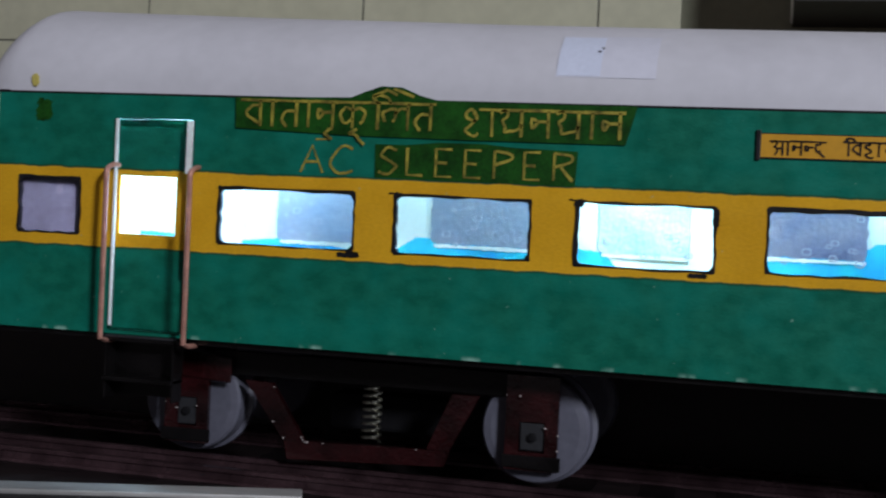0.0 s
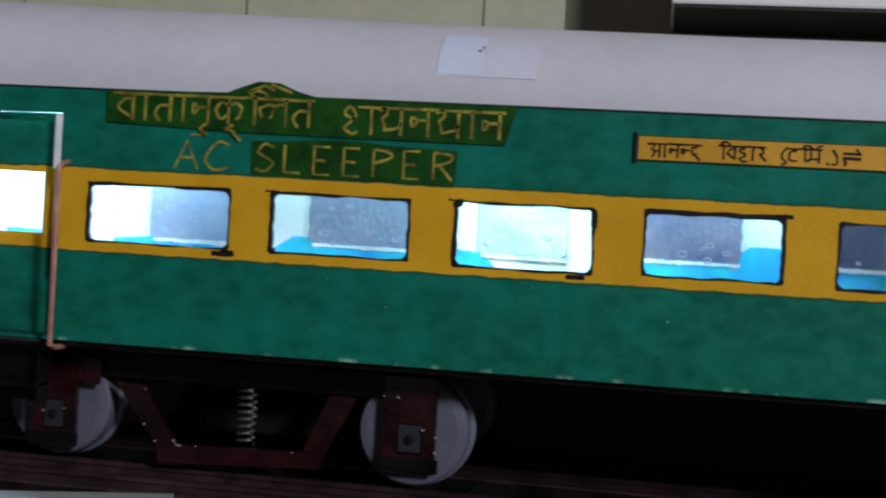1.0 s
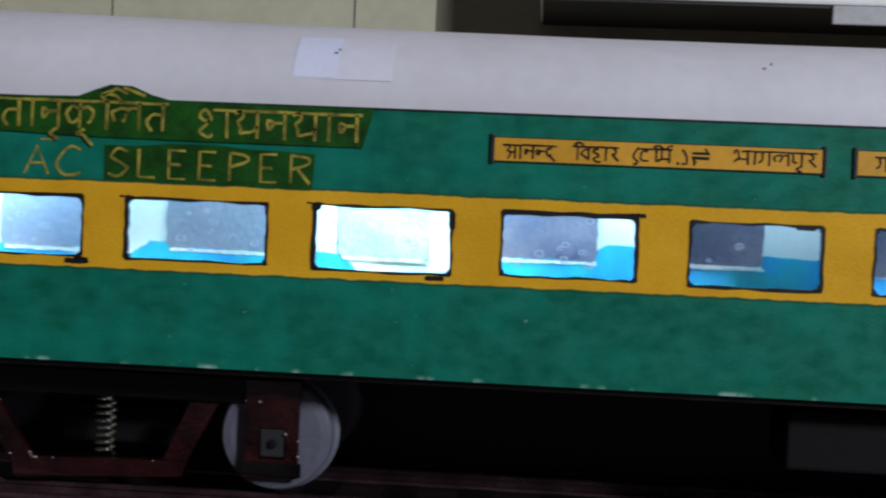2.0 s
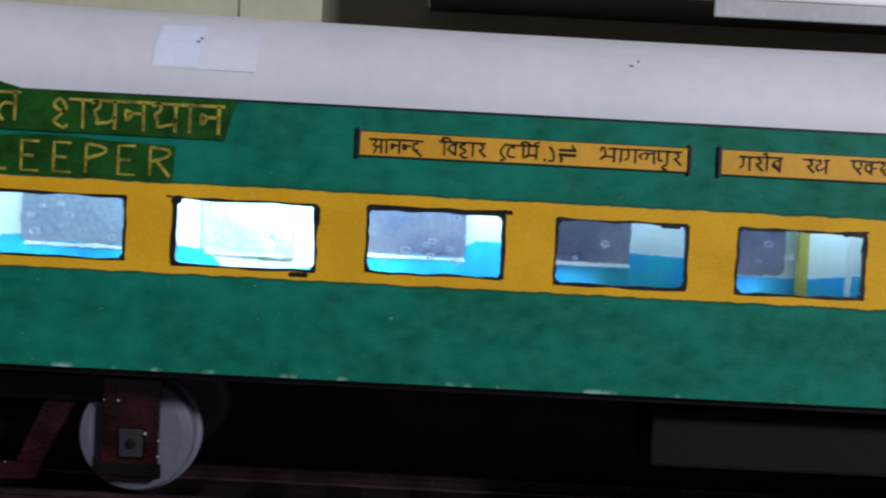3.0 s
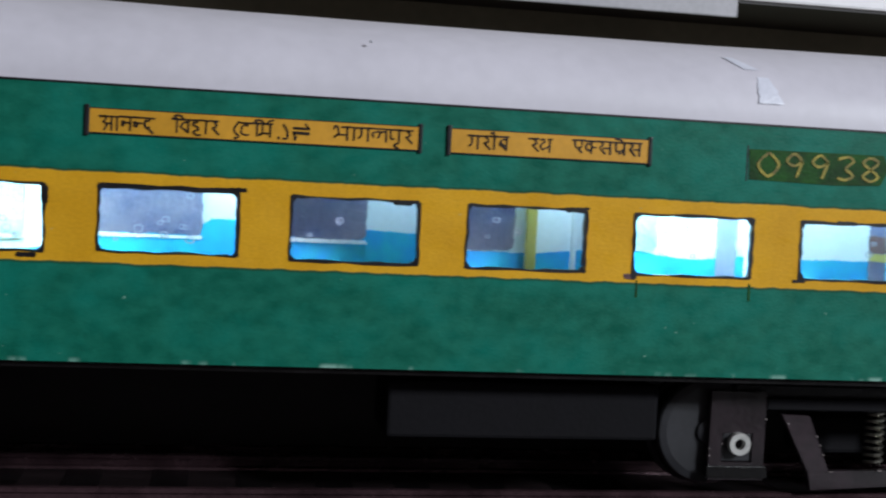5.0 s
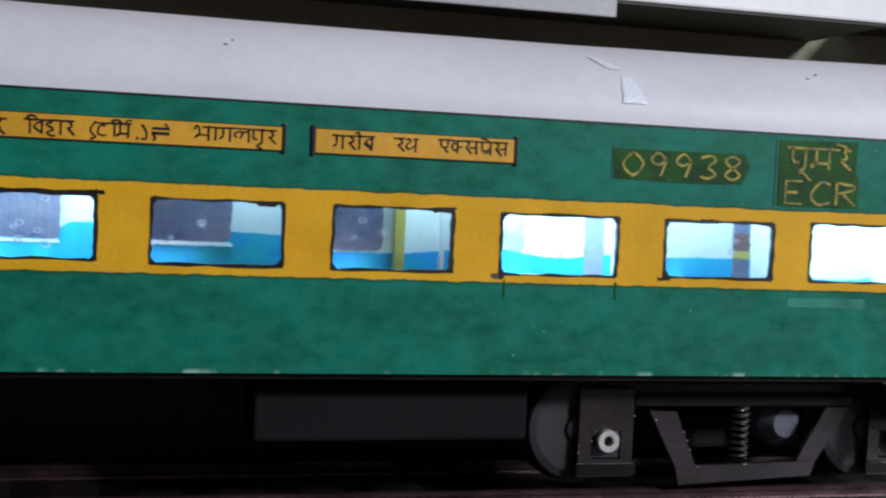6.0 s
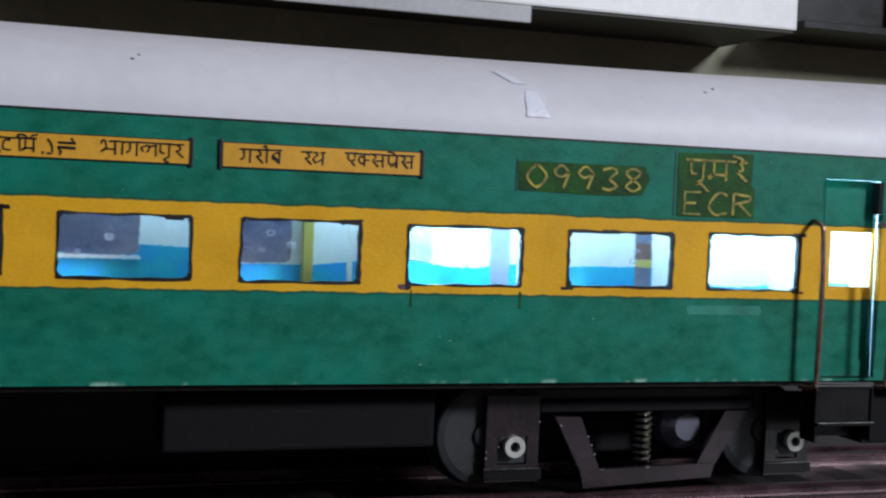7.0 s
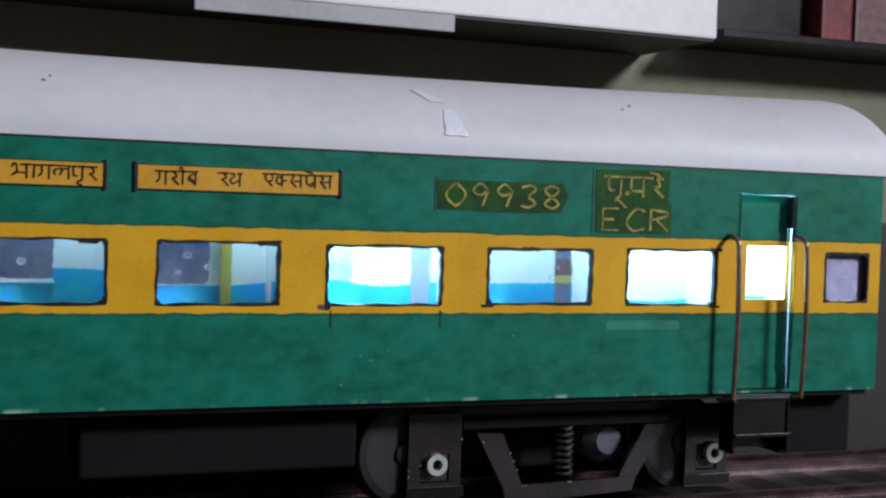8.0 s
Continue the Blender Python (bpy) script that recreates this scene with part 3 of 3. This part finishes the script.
part("dark_reveal", boxed(38.08, 38.2, 0.0, 0.29, 7.97, 8.82, wear=0.012), BLACK, coach, "black painted door reveal")
# light leaking along the left doorway's edges, put in as white strips
for a, b, c, d in ((-1.02, -0.85, 7.55, 8.84), (-0.91, -0.85, 5.1, 7.54), (-2.96, -2.90, 3.7, 8.84)):
    part("reveal_strip", boxed(a, b, -0.03, 0.02, c, d, wear=0.018), EDGEGLOW, coach, "white strip painted for the light caught on the doorway edge")


def handrail(x, top, bottom, bend):
    path = [(x + 0.02 * bend, 0.1, top - 0.02)]
    for i in range(7):
        a = math.pi / 2 * i / 6
        path.append((x, -0.50 * math.sin(a) + 0.02, top - 0.22 + 0.22 * math.cos(a)))
    for i in range(1, 9):
        f = i / 8
        path.append((x + 0.03 * math.sin(3 * f), -0.48 - 0.05 * math.sin(math.pi * f), top - 0.22 + (bottom - top + 0.22) * f))
    path += [(x, -0.2, bottom - 0.08), (x, 0.2, bottom - 0.1)]
    return wire(bmesh.new(), path, 0.066)


for x in (-2.9, -0.66, 36.03, 38.2):
    # the right pair's shade is put into a darker copper
    part("handrail", handrail(x, 7.72, 3.42, 1), COPPER if x < 0 else SHADECOPPER, coach, "bent copper wire grab rail" if x < 0 else "bent copper wire grab rail with shade in its colour")

for x0, x1, y0 in ((-2.95, -1.05, -0.15), (36.2, 38.0, -0.3)):
    step = part("door_step", boxed(x0, x1, y0, 0.5, 3.32, 3.42, bevel=0.02), BLACK, coach, "black footsteps below the door")
    part("tread", boxed(x0, x1, y0 - 0.12, 0.4, 2.35, 2.45, bevel=0.02), BLACK, step)
    part("sill", boxed(x0, x1, y0 - 0.02, y0 + 0.1, 3.43, 3.49, bevel=0.01, wear=0.01), DULL, step)
    if x0 > 0:
        part("front_panel", boxed(x0 + 0.02, x1 - 0.02, y0 + 0.06, y0 + 0.12, 2.46, 3.31, bevel=0.02), BLACK, step, "glossy black step front")
    part("riser", boxed(x0 + 0.05, x1 - 0.05, 0.36, 0.42, 1.95, 3.31), BLACK, step)
    for sx in (x0, x1 - 0.06):
        part("stringer", boxed(sx, sx + 0.06, y0, 0.35, 1.9, 3.31, bevel=0.015), BLACK, step)

# ---- inside of the coach: lining with painted lower half, film windows, partitions, lights ----
LY = 1.9
# sheet added close behind the windows in place of the far inside wall
lining = part("lining", boxed(LEFT + 0.2, RIGHT - 0.2, LY, LY + 0.1, SILL + 0.2, EAVE + 0.2), LINING, coach, "white card sheet standing in for the far inside wall")
bm = bmesh.new()
tops, n = [], 90
for i in range(n + 1):
    x = LEFT + 0.3 + (RIGHT - LEFT - 0.6) * i / n
    tops.append((x, 6.22 + 0.22 * noise.noise((x * 0.45, 0.3, 0)) + (0.35 if 15.2 < x < 17.2 or 18.9 < x < 20.6 else 0.0) - (0.25 if x > 32.5 or x < 4.0 else 0.5 if 9.3 < x < 12.4 else 0.0)))
prism(bm, [(LEFT + 0.3, SILL + 0.25), (RIGHT - 0.3, SILL + 0.25), *tops[::-1]], LY - 0.02, LY - 0.001)
part("blue_dado", bm, BLUE, lining, "sky-blue painted lower half")
FILMS = [(0.68, 3.6, 6.02, 7.7, FROST), (4.78, 7.9, 6.13, 7.7, FROST), (8.96, 11.1, 6.12, 7.7, PALEFROST), (12.5, 15.1, 6.25, 7.7, DUSK), (16.8, 18.92, 6.3, 7.7, DUSK), (20.9, 22.53, 6.2, 7.7, DUSK),
         (24.6, 26.15, 6.33, 7.7, PALEFROST), (27.72, 28.25, 5.7, 7.7, FROST), (31.84, 32.33, 5.7, 7.7, DUSK)]
# films on the sheet stand in for the far side's windows
for n, (x0, x1, z0, z1, m) in enumerate(FILMS):
    part("film_window", prism(bmesh.new(), rounded(x0, x1, z0, z1, 0.15, 0.02, n + 90), LY - 0.03, LY - 0.022), m, lining, "grey frosted film standing in for a far-side window")
    if n < 5:
        part("film_sill", prism(bmesh.new(), rounded(x0 + 0.1, x1, z0 - 0.09, z0 - 0.01, 0.03, 0.012, n + 120), LY - 0.034, LY - 0.022), LINING, lining)
for x0, x1 in ((-5.8, -3.6), (39.1, 40.85)):
    part("privacy_film", boxed(x0, x1, WALL + 0.06, WALL + 0.1, 5.7, 7.6), VIOLET, coach, "grey-violet privacy film behind the small window")
part("post", boxed(22.78, 23.02, LY - 0.3, LY - 0.1, SILL + 0.25, EAVE), MUSTARD, lining, "mustard yellow upright strip")
part("band", boxed(31.85, 32.32, LY - 0.07, LY - 0.051, 6.3, 6.5), MUSTARD, lining)
part("band", boxed(31.85, 32.32, LY - 0.07, LY - 0.051, 6.51, 6.95), BRICKRED, lining)
part("ledge", boxed(17.0, 18.95, LY - 0.12, LY - 0.051, 6.2, 6.25), LINING, lining)
part("stanchion", boxed(23.84, 23.95, 1.35, 1.5, SILL + 0.12, EAVE, bevel=0.02), LINING, coach, "narrow white card upright")
for x in (-3.25, -0.35, 16.35, 20.3, 24.35, 28.45, 32.35, 35.95, 38.6):
    part("partition", boxed(x, x + 0.1, WALL + 0.08, LY - 0.06, SILL + 0.12, EAVE), LINING, coach, "white card partition")
part("inner_ceiling", boxed(LEFT + 0.2, RIGHT - 0.2, WALL + 0.01, DEEP - WALL - 0.01, EAVE + 0.05, EAVE + 0.12), LINING, coach)
for x, y, z, w in LEDS:
    part("led_bulb", lathe(bmesh.new(), x, z + 0.42, [(0.06, y - 0.1), (0.1, y - 0.06), (0.1, y + 0.06), (0.06, y + 0.1)], 12), LEDGLOW, coach, "small white light-emitting diode")

# ---- signs on the side ----
plate1 = part("sign_patch", prism(bmesh.new(), [(0.28, 8.72), (3.2, 8.62), (6.1, 8.60), (9.72, 8.60), (9.95, 9.47), (7.0, 9.47), (5.3, 9.50), (4.9, 9.60), (4.45, 9.78), (3.95, 9.80), (3.55, 9.66), (3.2, 9.52), (0.25, 9.46)], -0.045, -0.013), OLIVE, coach, "dark olive painted patch with hand-lettered yellow script")
bm = bmesh.new()
write_deva(bm, ["va", "aa", "ta", "aa", "na", "u", "ka", "uu", "i", "la", "ta"], 0.42, 5.3, 8.78, 9.40, 0.065, -0.062, 1)
write_deva(bm, ["sha", "ya", "na", "ya", "aa", "na"], 5.95, 9.7, 8.70, 9.31, 0.065, -0.062, 2)
part("lettering", bm, GOLD, plate1)
bm = bmesh.new()
ribbon(bm, [(3.75, 9.56), (4.1, 9.72), (4.35, 9.60)], 0.06, -0.062, random.Random(4))
ribbon(bm, [(4.25, 9.74), (4.75, 9.56)], 0.06, -0.062, random.Random(5))
part("lettering", bm, GOLD, plate1)
plate2 = part("sign_patch", prism(bmesh.new(), [(3.86, 7.66), (8.62, 7.63), (8.66, 8.42), (7.2, 8.46), (6.5, 8.52), (5.4, 8.52), (4.6, 8.44), (3.84, 8.44)], -0.016, -0.002), OLIVE, coach, "dark olive painted patch with hand-lettered yellow capitals")
bm = bmesh.new()
write_latin(bm, "SLEEPER", 3.95, 8.56, 7.74, 8.37, 0.062, -0.032, 6)
part("lettering", bm, GOLD, plate2)
bm = bmesh.new()
write_latin(bm, "AC", 1.99, 3.30, 7.72, 8.36, 0.062, -0.018, 7, fill=0.75)
ribbon(bm, [(2.35, 8.50), (2.7, 8.52)], 0.05, -0.018, random.Random(8))
part("lettering", bm, GOLD, coach, "hand-lettered yellow capitals on green paint")

BOARDS = [(12.66, 19.76, 8.42, 8.97), (20.52, 25.13, 8.41, 8.98)]
for n, (x0, x1, z0, z1) in enumerate(BOARDS):
    board = part("name_board", prism(bmesh.new(), [(x0, z0), (x1, z0), (x1, z1), (x0, z1)], -0.035, -0.002), OCHRE, coach, "ochre yellow name board with black handwriting")
    for a in (x0 - 0.10, x1 + 0.01):
        part("end_clip", boxed(a, a + 0.09, -0.055, -0.001, z0 - 0.05, z1 + 0.06, bevel=0.02, wear=0.01), INK, board)
    part("rule", boxed(x0, x1, -0.040, -0.036, z0, z0 + 0.025), INK, board)
    part("rule", boxed(x0, x1, -0.040, -0.036, z1 - 0.02, z1), INK, board)
    bm = bmesh.new()
    y, w = -0.052, 0.036
    if n == 0:
        write_deva(bm, ["aaa", "na", "nh", "da"], 12.86, 14.02, 8.50, 8.80, w, y, 11)
        write_deva(bm, ["i", "va", "ha", "aa", "ra"], 14.38, 15.38, 8.53, 8.82, w, y, 12)
        write_deva(bm, ["("], 15.63, 15.82, 8.51, 8.82, w, y, 13)
        write_deva(bm, ["tta", "i", "ma"], 15.84, 16.55, 8.54, 8.82, w, y, 14)
        ribbon(bm, [(16.42, 8.83), (16.46, 8.89), (16.56, 8.92)], w, y, random.Random(3))
        write_deva(bm, ["dot", ")"], 16.58, 16.86, 8.53, 8.82, w, y, 15)
        write_deva(bm, ["swap"], 16.95, 17.45, 8.46, 8.98, 0.055, y, 16)
        write_deva(bm, ["bha", "aa", "ga", "la", "pa", "u", "ra"], 17.86, 19.64, 8.57, 8.86, w, y, 17)
    else:
        write_deva(bm, ["ga", "ra", "ii", "ba"], 20.9, 21.85, 8.54, 8.84, w, y, 18)
        write_deva(bm, ["ra", "tha"], 22.3, 22.86, 8.56, 8.85, w, y, 19)
        write_deva(bm, ["e", "kh", "sa", "pra", "ee", "sa"], 23.32, 25.0, 8.58, 8.87, w, y, 20)
    part("lettering", bm, INK, board)

number = part("number_patch", prism(bmesh.new(), [(27.66, 8.19), (29.8, 8.15), (31.0, 8.2), (31.2, 8.6), (31.05, 8.92), (27.63, 8.90)], -0.014, -0.002), OLIVE, coach, "olive painted patch with yellow hand-drawn figures")
bm = bmesh.new()
write_latin(bm, "09938", 27.86, 30.98, 8.29, 8.84, 0.06, -0.030, 21, fill=0.8)
part("lettering", bm, GOLD, number)
part("scratch", boxed(27.58, 27.61, -0.01, 0.004, 8.15, 8.98), INK, number)
zone = part("zone_patch", prism(bmesh.new(), [(31.99, 7.72), (34.22, 7.72), (34.22, 8.48), (34.12, 8.56), (34.15, 9.38), (31.97, 9.32)], -0.014, -0.002), OLIVE, coach, "olive painted patch with yellow hand-drawn letters")
bm = bmesh.new()
write_deva(bm, ["pa", "uu", "ma", "ra", "ee"], 32.2, 33.95, 8.66, 9.16, 0.06, -0.030, 22)
write_latin(bm, "ECR", 32.18, 34.12, 7.79, 8.34, 0.06, -0.030, 23, fill=0.75)
part("lettering", bm, GOLD, zone)
part("scratch", boxed(31.88, 31.91, -0.01, 0.004, 7.72, 9.36), INK, zone)


# ---- running gear ----
def wheel(cx, cz, mat, parent, label, front=0.30):
    w = part("wheel", lathe(bmesh.new(), cx, cz, [(1.05, front), (1.22, front + 0.03), (1.27, front + 0.10), (1.27, front + 0.62), (1.36, front + 0.68), (1.36, front + 0.85)], 48), mat, parent, label, smooth=False)
    part("hub", lathe(bmesh.new(), cx, cz, [(0.16, front - 0.12), (0.30, front - 0.08), (0.34, front - 0.001)], 20), mat, w)
    return w


def coil(cx, cy, z0, z1, r, turns, wire_r):
    n = turns * 16
    return wire(bmesh.new(), [(cx + r * math.cos(2 * math.pi * i / 16), cy + r * math.sin(2 * math.pi * i / 16), z0 + (z1 - z0) * i / n) for i in range(n + 1)], wire_r, 6)


def bogie(x1, x2, cz, paint, wheel_mat, plates, bar, arms, spring_x, label):
    """A four-wheeled truck: wheels, axle plates, a dropped trapezoid bar with sloping arms, solebar and spring."""
    b = part("bogie", boxed(x1 + 0.6, x2 - 0.3, 0.22, 0.42, 2.72, 3.3, bevel=0.03), BLACK, coach, label)
    for x in (x1, x2):
        wheel(x, cz, wheel_mat, b, "pale round plastic wheel" if wheel_mat is WHEEL else "dark plastic wheel")
        wheel(x, cz, wheel_mat, b, "plastic wheel", front=5.2)
        part("axle", wire(bmesh.new(), [(x, 1.0, cz), (x, 5.3, cz)], 0.12), STEEL, b)
    for p0, p1, q0, q1 in plates:
        hole = (p0 + 0.32, p1 - 0.3, q0 + 0.42, q0 + 1.12)
        plate = part("axle_plate", pierced(bmesh.new(), p0, p1, q0, q1, [hole], 0.04, 0.17), paint, b, "painted axle guard plate with a square cut-out")
        part("axle_box", boxed(hole[0] + 0.02, hole[1] - 0.02, 0.09, 0.28, hole[2] + 0.02, hole[3] - 0.02, bevel=0.03, wear=0.02), DULL, plate)
        # small pale beads added as glints along the plate's edges
        for i in range(5):
            gx, gz, gr = random.choice((p0, p1, hole[0], hole[1])), random.uniform(q0 + 0.1, q1 - 0.3), random.uniform(0.018, 0.034)
            part("glint_bead", lathe(bmesh.new(), gx, gz, [(gr * 0.4, 0.03 - gr), (gr, 0.03 - gr * 0.4), (gr, 0.045)], 8), GLINT, plate, "pale shiny bead added for a glint", smooth=True)
        part("keep", boxed(p0 - 0.06, p1 + 0.08, -0.02, 0.035, q0 + 0.05, q0 + 0.35, bevel=0.02, wear=0.02), BLACK, plate)
    (a0, a1), (c0, c1) = bar, arms
    part("dropped_bar", prism(bmesh.new(), [(a0, 0.80), (a1, 0.98), (a1 + 0.12, 1.35), (a0 - 0.1, 1.25)], 0.10, 0.26), paint, b)
    part("arm", prism(bmesh.new(), [(a0 - 0.12, 1.255), (a0 + 0.42, 1.26), (c0 + 0.55, 2.60), (c0 - 0.15, 2.62)], 0.08, 0.24), paint, b)
    part("arm", prism(bmesh.new(), [(a1 - 0.42, 1.36), (a1 + 0.12, 1.355), (c1 + 0.15, 2.70), (c1 - 0.5, 2.70)], 0.08, 0.24), paint, b)
    # more beads added as glints, along the bar and arms
    for i in range(9):
        f, gr = random.random(), random.uniform(0.015, 0.03)
        gx, gz = random.choice(((a0 + 0.42 + (c0 + 0.13 - a0) * f, 1.26 + 1.34 * f), (a0 + (a1 - a0) * f, 1.24 + 0.1 * f), (a0 - 0.1 + (c0 - a0) * f, 1.3 + 1.3 * f)))
        part("glint_bead", lathe(bmesh.new(), gx, gz, [(gr * 0.4, 0.07 - gr), (gr, 0.07 - gr * 0.4), (gr, 0.1)], 8), GLINT, b, "pale shiny bead added for a glint", smooth=True)
    part("spring", coil(spring_x, 0.42, 1.36, 2.70, 0.21, 8, 0.035), STEEL, b, "small steel coil spring")
    part("bolster", boxed((a0 + a1) / 2 - 1.4, (a0 + a1) / 2 + 1.6, 1.6, 2.6, 1.4, 2.3, bevel=0.1), SLATE, b)
    return b


def tucked(ob, depth):
    """Sets a truck back under the floor, a little larger, as it is drawn from the side."""
    k = depth / 28.6
    ob.scale = (1 + k,) * 3
    ob.location = (-15 * k * CM, depth * CM, -7.4 * k * CM)


left_bogie = bogie(-0.66, 8.0, 2.02, MAROON, WHEEL, [(-1.25, -0.1, 0.98, 3.15), (7.35, 8.58, 1.10, 3.28)], (2.0, 5.9), (1.0, 6.55), 4.0, "maroon painted card bogie with pale wheels")
part("maroon_scrap", boxed(-0.8, 0.5, 0.0, 0.12, 2.55, 3.2, bevel=0.04, wear=0.08), MAROON, left_bogie)
for cx, cz in ((7.98, 1.86), (-0.7, 1.74)):
    part("axle_end", lathe(bmesh.new(), cx, cz, [(0.06, 0.03), (0.11, 0.045), (0.11, 0.09)], 16), SLATE, left_bogie)
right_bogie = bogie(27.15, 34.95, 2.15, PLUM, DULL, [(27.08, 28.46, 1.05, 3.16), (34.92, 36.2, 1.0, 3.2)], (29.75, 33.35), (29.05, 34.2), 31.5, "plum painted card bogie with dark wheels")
for cx, cz in ((27.78, 1.93), (35.72, 1.90)):
    bm = ring(bmesh.new(), rounded(cx - 0.13, cx + 0.13, cz - 0.13, cz + 0.13, 0.129, 0.0, 1), rounded(cx - 0.26, cx + 0.26, cz - 0.26, cz + 0.26, 0.25, 0.0, 1), -0.14, 0.04)
    part("axle_nut", bm, NUT, right_bogie, "shiny round axle nut")
part("top_rail", boxed(28.5, 34.5, 0.05, 0.2, 2.74, 3.02, bevel=0.03), SLATE, right_bogie)
part("brake_cone", lathe(bmesh.new(), 32.9, 2.2, [(0.35, 0.6), (0.62, 0.9), (0.66, 1.3)], 24), WHEEL, right_bogie, "pale plastic cone")

for truck in (left_bogie, right_bogie):
    tucked(truck, 1.1)
part("tank", boxed(19.5, 26.1, 0.95, 3.2, 1.78, 3.12, bevel=0.08), SLATE, coach, "dark grey underfloor battery box")
part("end_block", boxed(38.6, 41.0, 0.9, 3.0, 1.6, 3.30, bevel=0.05), SLATE, coach, "dark slate underfloor box")


# ---- shelf on the wall behind ----
shelf = thing("wall_shelf", 46, 75, 21.8, "white laminate wall shelf with a grey lower edge", "shelf")
part("board", boxed(13.0, 77.3, 63.0, 74.99, 23.1, 31.5, bevel=0.2), BOARD, shelf)
# the shelf's shaded underside, put in as a dark sheet
part("underside", boxed(13.2, 77.1, 63.25, 74.99, 22.9, 23.095), SHADEBROWN, shelf, "dark sheet standing in for the shade under the shelf")
part("lower_edge", boxed(33.4, 53.5, 62.95, 63.24, 21.75, 23.09, bevel=0.12), LIP, shelf)
structure("wall_ledge", boxed(80.0, 125.0, 66.0, 74.99, 23.9, 24.6, bevel=0.08), BLACK, "black wall ledge under the boxes")
crate = thing("storage_box", 93.4, 71, 24.6, "dark red storage box beside a black case on a wall ledge", "box", "boxes on the ledge")
part("body", boxed(91.6, 95.1, 67.6, 74.9, 24.6, 34.0, bevel=0.3), RED, crate)
crate2 = thing("storage_box", 102, 71, 24.6, "dark brown storage box on a wall ledge", "box", "boxes on the ledge")
part("body", boxed(96.2, 110.0, 68.6, 74.9, 24.6, 33.0, bevel=0.3), BRICKRED, crate2)
case = thing("black_case", 85.5, 71, 24.6, "black glossy case on a wall ledge", "case")
part("body", boxed(81.0, 90.6, 69.0, 74.9, 24.6, 33.0, bevel=0.4), BLACK, case)
part("lid", boxed(80.9, 90.7, 68.9, 74.9, 33.0, 34.0, bevel=0.2), BLACK, case)

lamp = thing("room_lamp", LAMP[0] * 100, LAMP[1] * 100, -75, "standing room lamp with a round white head", "lamp")
part("pole", wire(bmesh.new(), [(LAMP[0] * 100 + 14, LAMP[1] * 100 - 12, -74), (LAMP[0] * 100 + 14, LAMP[1] * 100 - 12, LAMP[2] * 100 + 8), (LAMP[0] * 100 + 4, LAMP[1] * 100 - 3, LAMP[2] * 100 + 6)], 0.8), BLACK, lamp)
part("foot", boxed(LAMP[0] * 100 + 2, LAMP[0] * 100 + 26, LAMP[1] * 100 - 24, LAMP[1] * 100, -75, -73.5, bevel=0.4), BLACK, lamp)
part("head", boxed(LAMP[0] * 100 - 3, LAMP[0] * 100 + 10, LAMP[1] * 100 - 10, LAMP[1] * 100 + 3, LAMP[2] * 100 + 5, LAMP[2] * 100 + 6.5, bevel=0.4), BLACK, lamp)
